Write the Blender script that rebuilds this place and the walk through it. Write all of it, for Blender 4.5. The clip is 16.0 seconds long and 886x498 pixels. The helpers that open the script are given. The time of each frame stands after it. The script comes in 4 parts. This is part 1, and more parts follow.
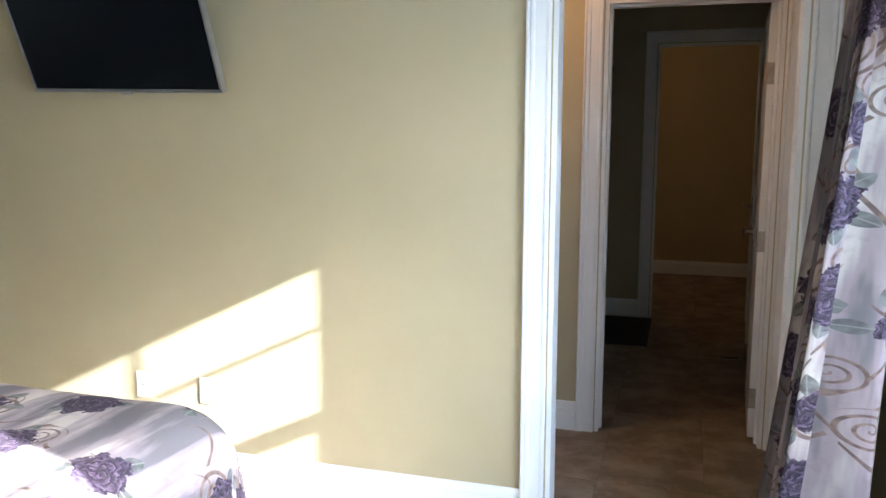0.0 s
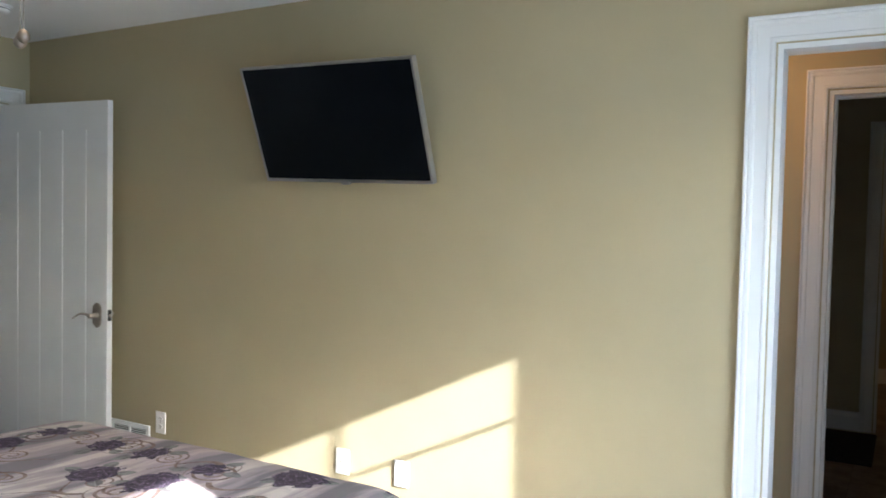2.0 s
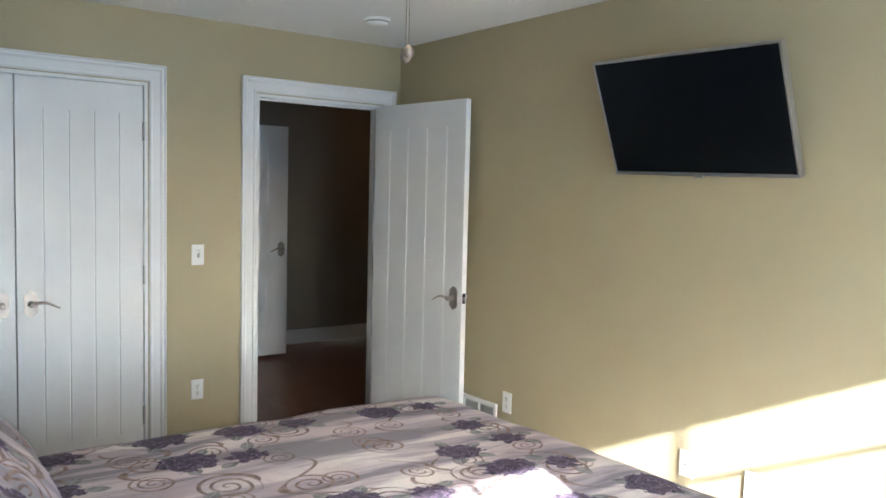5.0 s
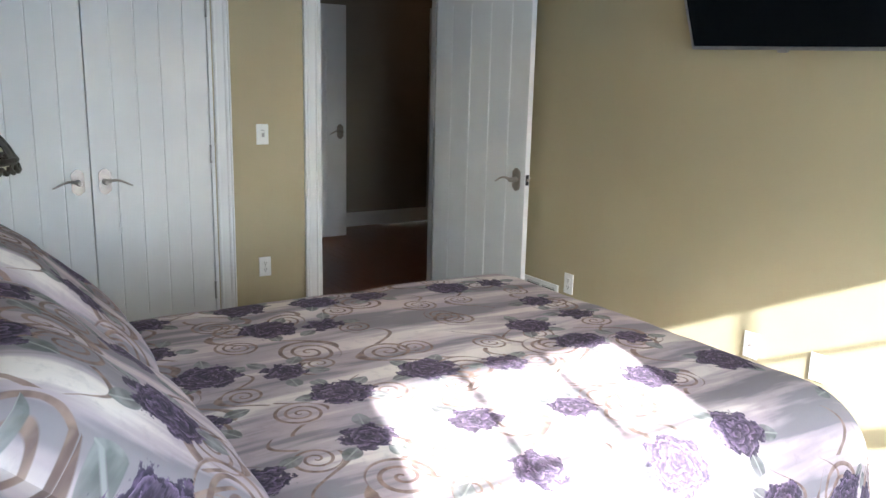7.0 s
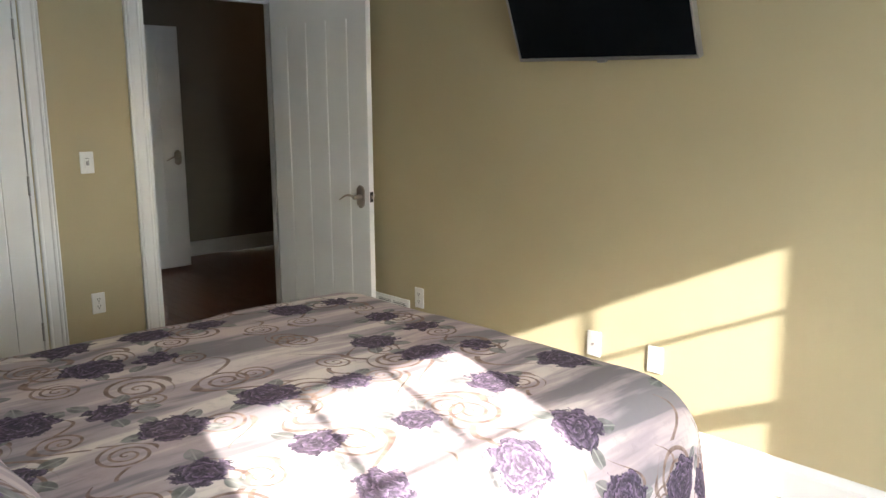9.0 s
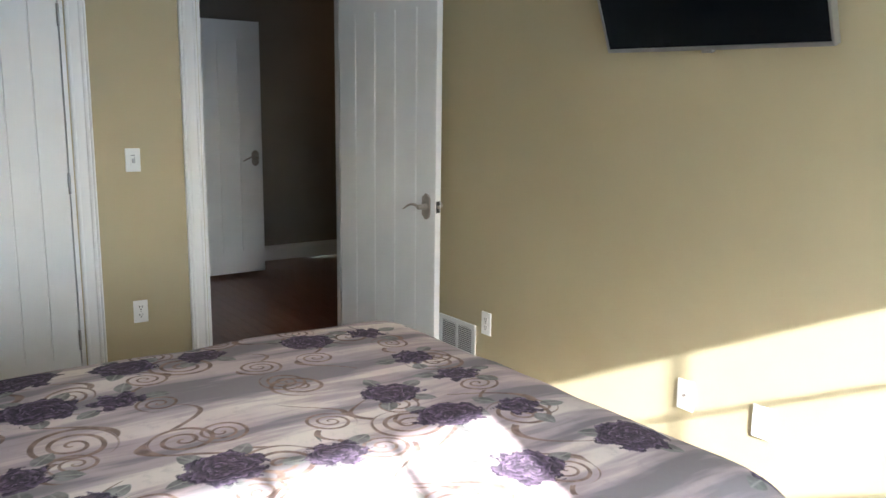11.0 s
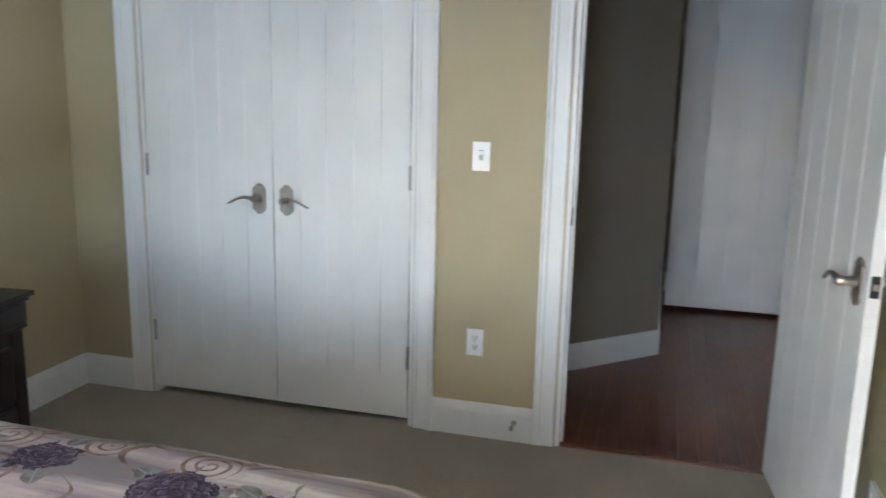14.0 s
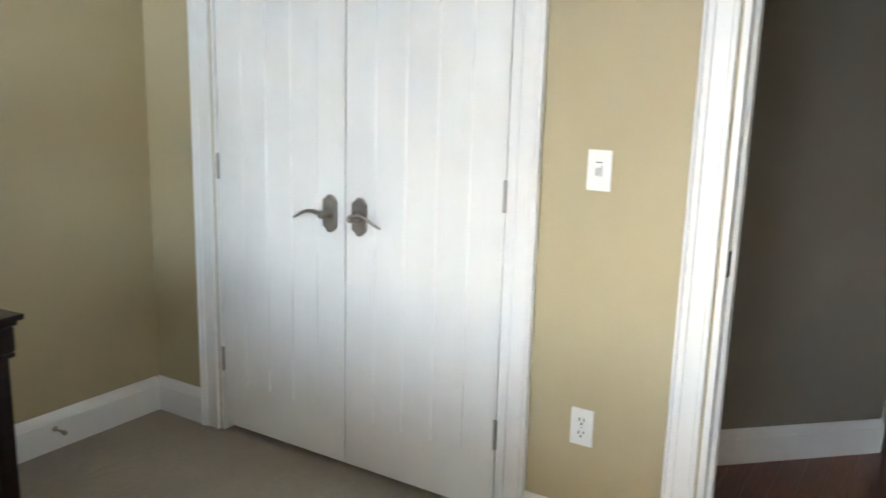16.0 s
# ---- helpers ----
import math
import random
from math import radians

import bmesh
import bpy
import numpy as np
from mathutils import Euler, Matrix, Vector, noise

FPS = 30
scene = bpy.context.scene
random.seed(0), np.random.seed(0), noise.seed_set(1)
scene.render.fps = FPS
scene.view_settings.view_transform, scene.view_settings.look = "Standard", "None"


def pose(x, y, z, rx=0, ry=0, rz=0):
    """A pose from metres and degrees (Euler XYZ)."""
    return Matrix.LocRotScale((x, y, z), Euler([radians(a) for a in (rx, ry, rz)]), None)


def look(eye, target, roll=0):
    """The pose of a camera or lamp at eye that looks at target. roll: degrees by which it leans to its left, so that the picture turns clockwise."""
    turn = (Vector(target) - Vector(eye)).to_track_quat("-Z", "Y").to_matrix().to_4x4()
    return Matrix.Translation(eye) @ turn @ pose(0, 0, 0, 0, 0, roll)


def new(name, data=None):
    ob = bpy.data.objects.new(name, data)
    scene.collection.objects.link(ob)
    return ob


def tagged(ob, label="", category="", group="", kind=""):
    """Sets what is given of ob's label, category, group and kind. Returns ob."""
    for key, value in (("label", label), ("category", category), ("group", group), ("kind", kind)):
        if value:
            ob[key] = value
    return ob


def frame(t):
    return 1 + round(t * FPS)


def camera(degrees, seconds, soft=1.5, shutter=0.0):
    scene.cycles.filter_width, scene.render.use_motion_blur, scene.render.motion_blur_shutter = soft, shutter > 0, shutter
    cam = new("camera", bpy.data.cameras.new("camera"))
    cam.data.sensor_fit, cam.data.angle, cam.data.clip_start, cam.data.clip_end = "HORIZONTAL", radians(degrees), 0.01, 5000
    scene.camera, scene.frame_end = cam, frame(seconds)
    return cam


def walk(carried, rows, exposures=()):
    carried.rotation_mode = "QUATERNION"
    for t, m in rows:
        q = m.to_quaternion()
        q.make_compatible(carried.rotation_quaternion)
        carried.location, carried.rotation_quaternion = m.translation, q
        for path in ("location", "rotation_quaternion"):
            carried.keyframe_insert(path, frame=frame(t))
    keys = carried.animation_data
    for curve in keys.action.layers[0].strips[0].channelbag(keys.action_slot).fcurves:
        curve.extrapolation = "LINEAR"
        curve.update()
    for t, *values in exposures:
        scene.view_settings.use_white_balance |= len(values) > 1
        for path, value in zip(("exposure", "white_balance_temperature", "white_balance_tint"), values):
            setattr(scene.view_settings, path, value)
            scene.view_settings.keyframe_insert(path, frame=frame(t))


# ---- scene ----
cam = camera(57.9, 16.0, shutter=0.25)
PATH = [
    (0, (0.999, 0.714, 1.512), (0.428, 2.609, 1.223), 0.0),
    (0.5, (0.988, 0.718, 1.531), (0.347, 2.59, 1.232), 0.2),
    (1, (0.956, 0.72, 1.52), (0.212, 2.555, 1.239), 0.8),
    (1.5, (0.949, 0.698, 1.536), (0.069, 2.482, 1.323), 1.0),
    (2, (0.937, 0.708, 1.527), (-0.067, 2.436, 1.449), 1.2),
    (2.5, (0.924, 0.71, 1.556), (-0.206, 2.359, 1.562), 0.9),
    (3, (0.923, 0.699, 1.578), (-0.321, 2.262, 1.648), 0.7),
    (3.5, (0.912, 0.691, 1.578), (-0.436, 2.163, 1.704), 1.1),
    (4, (0.891, 0.675, 1.599), (-0.564, 2.044, 1.698), 1.4),
    (4.5, (0.878, 0.662, 1.582), (-0.671, 1.927, 1.572), 1.6),
    (5, (0.87, 0.661, 1.579), (-0.734, 1.853, 1.437), 1.4),
    (7.5, (0.828, 0.609, 1.525), (-0.794, 1.694, 1.066), 1.6),
    (8, (0.836, 0.639, 1.513), (-0.688, 1.864, 1.084), 1.2),
    (8.5, (0.858, 0.677, 1.505), (-0.596, 1.99, 1.103), 0.4),
    (9, (0.844, 0.681, 1.518), (-0.585, 2.028, 1.149), -0.3),
    (11.5, (0.402, 1.496, 1.453), (-1.285, 2.51, 1.1), 0.9),
    (12, (0.224, 1.868, 1.432), (-1.546, 2.733, 1.073), 1.1),
    (12.5, (0.072, 2.135, 1.424), (-1.747, 2.884, 1.073), 2.3),
    (13, (-0.023, 2.508, 1.436), (-1.95, 2.876, 1.043), 2.6),
    (13.5, (-0.204, 2.761, 1.459), (-2.161, 2.724, 1.046), 1.8),
    (14, (-0.468, 2.955, 1.462), (-2.358, 2.437, 1.063), 1.3),
    (14.5, (-0.689, 3.032, 1.469), (-2.398, 2.069, 1.08), 1.1),
    (15, (-0.922, 3.002, 1.437), (-2.504, 1.835, 1.068), 1.1),
    (15.5, (-1.168, 3.02, 1.426), (-2.748, 1.853, 1.048), 1.5),
    (16, (-1.444, 3.071, 1.412), (-3.109, 2.037, 1.013), 1.6),
]
EXPOSURES = [(t, stops, kelvin, 10) for t, stops, kelvin in (
    (0, 2.85, 5700), (1, 2.65, 5700), (1.5, 2.5, 5750), (2, 2.55, 5900), (3.5, 3.0, 6100), (5, 3.0, 5900), (7.5, 2.65, 5800), (8.5, 2.55, 6450),
    (9, 2.4, 6550), (11.5, 2.85, 5850), (12.5, 3.0, 5750), (13, 2.85, 5750), (13.5, 2.65, 5500), (14, 3.05, 5650), (14.5, 3.25, 5900), (15, 3.4, 6000), (16, 3.6, 6000))]
walk(cam, [(t, look(eye, target, roll)) for t, eye, target, roll in PATH], EXPOSURES)

# ---- world, sun and lamps ----
world = bpy.data.worlds.new("world")
scene.world = world
world.use_nodes = True
SUN = Vector((-0.96, 0.285, -0.45)).normalized()
sky = world.node_tree.nodes.new("ShaderNodeTexSky")
sky.sky_type, sky.sun_disc = "NISHITA", False
sky.sun_elevation = math.asin(-SUN.z)
sky.sun_rotation = math.atan2(-SUN.x, -SUN.y)
back = world.node_tree.nodes["Background"]
world.node_tree.links.new(sky.outputs[0], back.inputs[0])
back.inputs[1].default_value = 0.15

sun = new("sun", bpy.data.lights.new("sun", "SUN"))
sun.data.energy, sun.data.angle, sun.data.color = 5.0, radians(0.55), (1.0, 0.965, 0.92)
sun.matrix_world = look((0, 0, 0), SUN)


def lamp(name, kind, m, energy, color, size, size_y=0.0):
    ob = new(name, bpy.data.lights.new(name, kind))
    ob.data.energy, ob.data.color = energy, color
    if kind == "AREA":
        ob.data.shape, ob.data.size, ob.data.size_y = "RECTANGLE", size, size_y
    else:
        ob.data.shadow_soft_size = size
    ob.matrix_world = m
    return ob


WIN = ((0.683, 1.579), (2.126, 3.022))
WIN_Z = (0.52, 1.999)
for y0, y1 in WIN:
    yc, zc = (y0 + y1) / 2, sum(WIN_Z) / 2
    lamp("window_daylight", "AREA", look((1.76, yc, zc), (0.0, yc, zc - 0.85)), 6.3, (0.58, 0.78, 1.0), WIN_Z[1] - WIN_Z[0], y1 - y0)
lamp("fan_bulb", "POINT", pose(-1.272, 2.070, 2.272), 1.3, (1.0, 0.74, 0.46), 0.03)
lamp("vestibule_bulb", "POINT", pose(0.0, 4.15, 2.40), 1.7, (1.0, 0.55, 0.24), 0.06)
lamp("far_room_bulb", "POINT", pose(0.4, 8.1, 2.40), 0.55, (1.0, 0.55, 0.24), 0.06)
lamp("hall_bulb", "POINT", pose(-5.3, 5.3, 2.40), 0.28, (1.0, 0.6, 0.3), 0.06)


# ---- materials ----
class Net:
    """A short way to write shader nodes."""

    def __init__(self, name):
        self.mat = bpy.data.materials.new(name)
        self.mat.use_nodes = True
        self.t = self.mat.node_tree
        self.bsdf = self.t.nodes["Principled BSDF"]

    def put(self, sock, v):
        if isinstance(v, bpy.types.NodeSocket):
            self.t.links.new(v, sock)
        elif isinstance(v, (tuple, list)) and len(v) == 3 and sock.type == "RGBA":
            sock.default_value = (*v, 1)
        else:
            sock.default_value = v

    def node(self, kind, **ins):
        n = self.t.nodes.new(kind)
        for k, v in ins.items():
            self.put(n.inputs[k], v)
        return n

    def m(self, op, a, b=0.0, c=0.0):
        n = self.t.nodes.new("ShaderNodeMath")
        n.operation = op
        for i, v in enumerate((a, b, c)):
            self.put(n.inputs[i], v)
        return n.outputs[0]

    def step(self, x, a, b):
        n = self.t.nodes.new("ShaderNodeMapRange")
        n.interpolation_type = "SMOOTHSTEP"
        for i, v in enumerate((x, a, b, 0.0, 1.0)):
            self.put(n.inputs[i], v)
        return n.outputs[0]

    def mix(self, f, a, b):
        n = self.t.nodes.new("ShaderNodeMix")
        n.data_type = "RGBA"
        self.put(n.inputs[0], f)
        self.put(n.inputs[6], a)
        self.put(n.inputs[7], b)
        return n.outputs[2]

    def coord(self, which="Object", scale=(1, 1, 1), shift=(0, 0, 0), turn=0.0):
        c = self.t.nodes.new("ShaderNodeTexCoord")
        mp = self.t.nodes.new("ShaderNodeMapping")
        mp.inputs["Scale"].default_value = scale
        mp.inputs["Location"].default_value = shift
        mp.inputs["Rotation"].default_value = (0, 0, turn)
        self.t.links.new(c.outputs[which], mp.inputs[0])
        return mp.outputs[0]

    def noise(self, vec, scale, detail=3.0, rough=0.5):
        return self.node("ShaderNodeTexNoise", Vector=vec, Scale=scale, Detail=detail, Roughness=rough).outputs[0]

    def bump(self, h, strength, dist):
        n = self.node("ShaderNodeBump", Strength=strength, Distance=dist, Height=h)
        self.t.links.new(n.outputs[0], self.bsdf.inputs["Normal"])

    def out(self, color, rough=0.5, metal=0.0, **more):
        self.put(self.bsdf.inputs["Base Color"], color)
        self.put(self.bsdf.inputs["Roughness"], rough)
        self.put(self.bsdf.inputs["Metallic"], metal)
        for k, v in more.items():
            self.put(self.bsdf.inputs[k.replace("_", " ")], v)
        return self.mat


def plain(name, a, b, scale, rough, metal=0.0, bump=0.0, bump_scale=200.0, dist=0.001, **more):
    """A surface whose colour drifts between a and b, with fine relief."""
    n = Net(name)
    v = n.coord()
    big = n.noise(v, scale, 4.0)
    r = n.m("ADD", n.m("MULTIPLY", n.noise(v, scale * 6, 3.0), 0.16), rough - 0.08)
    if bump:
        n.bump(n.noise(v, bump_scale, 2.0), bump, dist)
    return n.out(n.mix(n.step(big, 0.3, 0.7), a, b), r, metal, **more)


def carpet_material():
    n = Net("carpet")
    v = n.coord()
    pile = n.noise(v, 420, 2.0, 0.7)
    tuft = n.noise(v, 48, 5.0, 0.7)
    worn = n.noise(v, 2.2, 4.0)
    c = n.mix(n.step(worn, 0.35, 0.7), (0.32, 0.262, 0.19), (0.41, 0.342, 0.252))
    c = n.mix(n.m("MULTIPLY", n.step(tuft, 0.35, 0.65), 0.6), c, (0.27, 0.215, 0.15))
    n.bump(n.m("ADD", n.m("MULTIPLY", pile, 0.6), tuft), 0.8, 0.008)
    return n.out(c, 0.97, Sheen_Weight=0.3)


def wood_floor_material():
    n = Net("hall_wood")
    v = n.coord("Object", (1.5, 14, 14))
    info = n.t.nodes.new("ShaderNodeObjectInfo").outputs["Random"]
    grain = n.noise(v, 6.0, 6.0, 0.65)
    c = n.mix(n.step(grain, 0.3, 0.75), (0.14, 0.044, 0.020), (0.23, 0.082, 0.036))
    c = n.mix(n.m("MULTIPLY", info, 0.3), c, (0.15, 0.045, 0.02))
    n.bump(grain, 0.12, 0.002)
    return n.out(c, 0.33, Coat_Weight=0.25)


def tile_material():
    n = Net("stone_tile")
    v = n.coord("Generated", (1, 1, 1))
    w = n.coord("Object")
    info = n.t.nodes.new("ShaderNodeObjectInfo").outputs["Random"]
    off = n.node("ShaderNodeCombineXYZ", X=n.m("MULTIPLY", info, 37.0), Y=n.m("MULTIPLY", info, 11.0)).outputs[0]
    add = n.node("ShaderNodeVectorMath")
    n.put(add.inputs[0], w)
    n.put(add.inputs[1], off)
    cloud = n.noise(add.outputs[0], 5.0, 7.0, 0.62)
    vein = n.noise(add.outputs[0], 16.0, 5.0, 0.7)
    c = n.mix(n.step(cloud, 0.35, 0.68), (0.155, 0.105, 0.068), (0.33, 0.25, 0.175))
    c = n.mix(n.m("MULTIPLY", n.step(vein, 0.55, 0.75), 0.5), c, (0.42, 0.33, 0.24))
    n.bump(vein, 0.2, 0.002)
    return n.out(c, 0.42)


def print_material(name, scale=1.0, shade=1.0, sheer=0.0):
    """Printed cotton: washed stripes, purple roses, grey-green leaves and brown scrolls."""
    n = Net(name)

    def cells(step_size, shift, loose, warp=0.0):
        v = n.coord("UV", (scale / step_size,) * 3, shift)
        vor = n.t.nodes.new("ShaderNodeTexVoronoi")
        vor.voronoi_dimensions = "2D"
        n.put(vor.inputs["Vector"], v)
        n.put(vor.inputs["Scale"], 1.0)
        n.put(vor.inputs["Randomness"], loose)
        d = n.node("ShaderNodeVectorMath")
        d.operation = "SUBTRACT"
        n.put(d.inputs[0], v)
        n.put(d.inputs[1], vor.outputs["Position"])
        s = n.t.nodes.new("ShaderNodeSeparateXYZ")
        n.put(s.inputs[0], d.outputs[0])
        hue = n.t.nodes.new("ShaderNodeSeparateColor")
        n.put(hue.inputs[0], vor.outputs["Color"])
        x, y = s.outputs[0], s.outputs[1]
        r = n.m("SQRT", n.m("ADD", n.m("MULTIPLY", x, x), n.m("MULTIPLY", y, y)))
        return v, x, y, r, n.m("ARCTAN2", y, x), hue.outputs[0], hue.outputs[1]

    # washed stripes along the length
    v = n.coord("UV", (scale, scale, scale))
    streak = n.noise(n.coord("UV", (scale * 9, scale * 1.1, 1)), 1.0, 4.0, 0.55)
    wash = n.noise(n.coord("UV", (scale * 4, scale * 1.6, 1), (7, 3, 0)), 1.0, 3.0)
    fine = n.noise(v, 60, 4.0, 0.6)
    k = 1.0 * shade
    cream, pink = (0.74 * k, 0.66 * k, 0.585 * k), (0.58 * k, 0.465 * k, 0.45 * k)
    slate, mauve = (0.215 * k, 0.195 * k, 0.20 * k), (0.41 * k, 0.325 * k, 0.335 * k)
    c = n.mix(n.step(wash, 0.35, 0.65), cream, pink)
    c = n.mix(n.m("MULTIPLY", n.step(streak, 0.41, 0.50), 0.9), c, mauve)
    c = n.mix(n.m("MULTIPLY", n.step(streak, 0.50, 0.58), 0.9), c, slate)
    # scrolls: a thick tapering spiral in some cells, with a running tendril
    for size, shift, loose in ((0.235, (0.1, 0.55, 0), 0.55), (0.33, (0.62, 0.2, 0), 0.6)):
        v3, x, y, r, a, h1, h2 = cells(size, shift, loose)
        way = n.m("SUBTRACT", n.m("MULTIPLY", n.m("GREATER_THAN", h2, 0.5), 2.0), 1.0)
        reach = n.m("ADD", 0.22, n.m("MULTIPLY", h2, 0.07))
        ph = n.m("FRACT", n.m("ADD", n.m("DIVIDE", r, 0.098), n.m("ADD", n.m("MULTIPLY", n.m("DIVIDE", a, 6.2832), way), h1)))
        line = n.m("ABSOLUTE", n.m("SUBTRACT", ph, 0.5))
        thick = n.m("ADD", 0.15, n.m("MULTIPLY", r, 0.32))
        spiral = n.m("MULTIPLY", n.step(line, thick, n.m("SUBTRACT", thick, 0.08)), n.step(r, reach, n.m("SUBTRACT", reach, 0.02)))
        curve = n.m("MULTIPLY", n.m("SINE", n.m("ADD", n.m("MULTIPLY", x, 6.5), n.m("MULTIPLY", h1, 5.0))), 0.26)
        arm = n.m("ABSOLUTE", n.m("SUBTRACT", y, curve))
        wide = n.m("SUBTRACT", 0.056, n.m("MULTIPLY", n.m("ABSOLUTE", x), 0.07))
        tendril = n.m("MULTIPLY", n.step(arm, wide, n.m("SUBTRACT", wide, 0.014)), n.m("MULTIPLY", n.m("GREATER_THAN", r, n.m("SUBTRACT", reach, 0.01)), n.m("GREATER_THAN", h1, 0.12)))
        ink = n.m("MULTIPLY", n.m("MAXIMUM", spiral, tendril), n.m("GREATER_THAN", h2, 0.18))
        c = n.mix(n.m("MULTIPLY", ink, 0.9), c, n.mix(n.step(n.noise(v3, 9.0, 2.0), 0.35, 0.65), (0.13 * k, 0.075 * k, 0.055 * k), (0.30 * k, 0.20 * k, 0.15 * k)))
    # roses in loose rows, each ringed by leaves, its petals in ragged layers
    v4, x, y, r, a, h1, h2 = cells(0.262, (0.45, 0.35, 0), 0.45)
    rag = n.noise(v4, 9.0, 4.0, 0.65)
    rough_edge = n.m("MULTIPLY", n.m("SUBTRACT", rag, 0.5), 0.34)
    sector = n.m("DIVIDE", n.m("ADD", a, n.m("MULTIPLY", h1, 6.28)), 6.2832)
    five = n.m("MULTIPLY", sector, 5.0)
    off = n.m("SUBTRACT", n.m("FRACT", n.m("ADD", five, 10.0)), 0.5)
    which = n.m("FRACT", n.m("MULTIPLY", n.m("ADD", n.m("FLOOR", n.m("ADD", five, 10.0)), n.m("MULTIPLY", h2, 9.0)), 0.618))
    side = n.m("MULTIPLY", n.m("ABSOLUTE", off), n.m("MULTIPLY", r, 1.2566))
    along = n.m("SUBTRACT", r, 0.335)
    half = n.m("SUBTRACT", 0.088, n.m("MULTIPLY", n.m("MULTIPLY", along, along), 5.0))
    leaf = n.m("MULTIPLY", n.step(n.m("SUBTRACT", half, side), 0.0, 0.012), n.m("MULTIPLY", n.m("GREATER_THAN", which, 0.36), n.m("GREATER_THAN", h1, 0.07)))
    green = n.mix(n.step(n.noise(v4, 6.0, 3.0), 0.35, 0.65), (0.105 * k, 0.11 * k, 0.10 * k), (0.25 * k, 0.255 * k, 0.235 * k))
    green = n.mix(n.step(side, 0.012, 0.003), green, (0.30 * k, 0.30 * k, 0.27 * k))
    c = n.mix(n.m("MULTIPLY", leaf, 0.88), c, green)
    flat = n.m("SQRT", n.m("ADD", n.m("MULTIPLY", x, n.m("MULTIPLY", x, 1.25)), n.m("MULTIPLY", y, n.m("MULTIPLY", y, 0.95))))
    lobes = n.m("MULTIPLY", n.m("SINE", n.m("ADD", n.m("MULTIPLY", a, 6.0), n.m("MULTIPLY", h1, 6.0))), 0.024)
    edge = n.m("ADD", n.m("ADD", flat, lobes), rough_edge)
    size_r = n.m("ADD", 0.20, n.m("MULTIPLY", h2, 0.14))
    rose = n.m("MULTIPLY", n.step(edge, size_r, n.m("SUBTRACT", size_r, 0.015)), n.m("GREATER_THAN", h1, 0.07))
    layer = n.m("ADD", n.m("DIVIDE", n.m("ADD", flat, n.m("MULTIPLY", rough_edge, 0.7)), 0.062), n.m("MULTIPLY", n.m("SINE", n.m("ADD", n.m("MULTIPLY", a, 3.0), n.m("MULTIPLY", h1, 9.0))), 0.45))
    turned = n.m("ADD", n.m("MULTIPLY", a, 4.0), n.m("MULTIPLY", n.m("FLOOR", layer), 2.4))
    lit = n.m("MULTIPLY", n.m("POWER", n.m("FRACT", n.m("ADD", layer, 4.0)), 2.0), n.m("ADD", 0.6, n.m("MULTIPLY", n.m("SINE", turned), 0.4)))
    petal = n.mix(lit, (0.014 * k, 0.008 * k, 0.022 * k), (0.25 * k, 0.175 * k, 0.27 * k))
    petal = n.mix(n.m("MULTIPLY", n.step(n.noise(v4, 22.0, 3.0), 0.52, 0.66), 0.55), petal, (0.16 * k, 0.10 * k, 0.19 * k))
    petal = n.mix(n.m("MULTIPLY", n.step(flat, 0.075, 0.03), 0.6), petal, (0.010 * k, 0.006 * k, 0.016 * k))
    c = n.mix(n.m("MULTIPLY", rose, 0.97), c, petal)
    blot = n.noise(v, 26, 5.0, 0.7)
    c = n.mix(n.m("MULTIPLY", n.step(blot, 0.5, 0.72), 0.28), c, (0.24 * k, 0.19 * k, 0.21 * k))
    c = n.mix(n.m("MULTIPLY", fine, 0.05), c, (0.62 * k, 0.56 * k, 0.54 * k))
    n.bump(n.noise(v, 900, 1.0), 0.15, 0.0006)
    mat = n.out(c, 0.78, Specular_IOR_Level=0.2)
    if sheer:
        tr = n.node("ShaderNodeBsdfTranslucent", Color=c)
        mx = n.node("ShaderNodeMixShader", Fac=sheer)
        n.put(mx.inputs[1], n.bsdf.outputs[0])
        n.put(mx.inputs[2], tr.outputs[0])
        n.t.links.new(mx.outputs[0], n.t.nodes["Material Output"].inputs[0])
    return mat


def wood_material(name, a, b, rough, axis=(1, 10, 10), coat=0.2):
    n = Net(name)
    g = n.noise(n.coord("Object", axis), 5.0, 6.0, 0.6)
    n.bump(g, 0.08, 0.001)
    return n.out(n.mix(n.step(g, 0.3, 0.75), a, b), rough, Coat_Weight=coat, Specular_IOR_Level=0.3)


def glow_material(name, color, strength):
    n = Net(name)
    return n.out(color, 0.35, Emission_Color=color, Emission_Strength=strength)


def glass_material():
    n = Net("pane_glass")
    return n.out((1, 1, 1), 0.0, Transmission_Weight=1.0, IOR=1.05)


PAINT = plain("khaki_paint", (0.425, 0.362, 0.222), (0.455, 0.388, 0.242), 1.3, 0.62, bump=0.12, bump_scale=260, dist=0.0012)
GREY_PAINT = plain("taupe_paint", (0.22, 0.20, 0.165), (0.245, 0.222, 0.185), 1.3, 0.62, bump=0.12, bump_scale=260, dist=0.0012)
CEIL = plain("ceiling_paint", (0.82, 0.82, 0.82), (0.86, 0.86, 0.86), 1.0, 0.85, bump=0.25, bump_scale=180, dist=0.0015)
TRIM = plain("trim_paint", (0.76, 0.76, 0.755), (0.82, 0.82, 0.815), 2.0, 0.36, bump=0.05, bump_scale=90)
DOOR = plain("door_paint", (0.74, 0.735, 0.725), (0.80, 0.795, 0.785), 2.5, 0.42, bump=0.08, bump_scale=70)
PLATE = plain("plate_plastic", (0.80, 0.80, 0.785), (0.84, 0.84, 0.825), 8, 0.3)
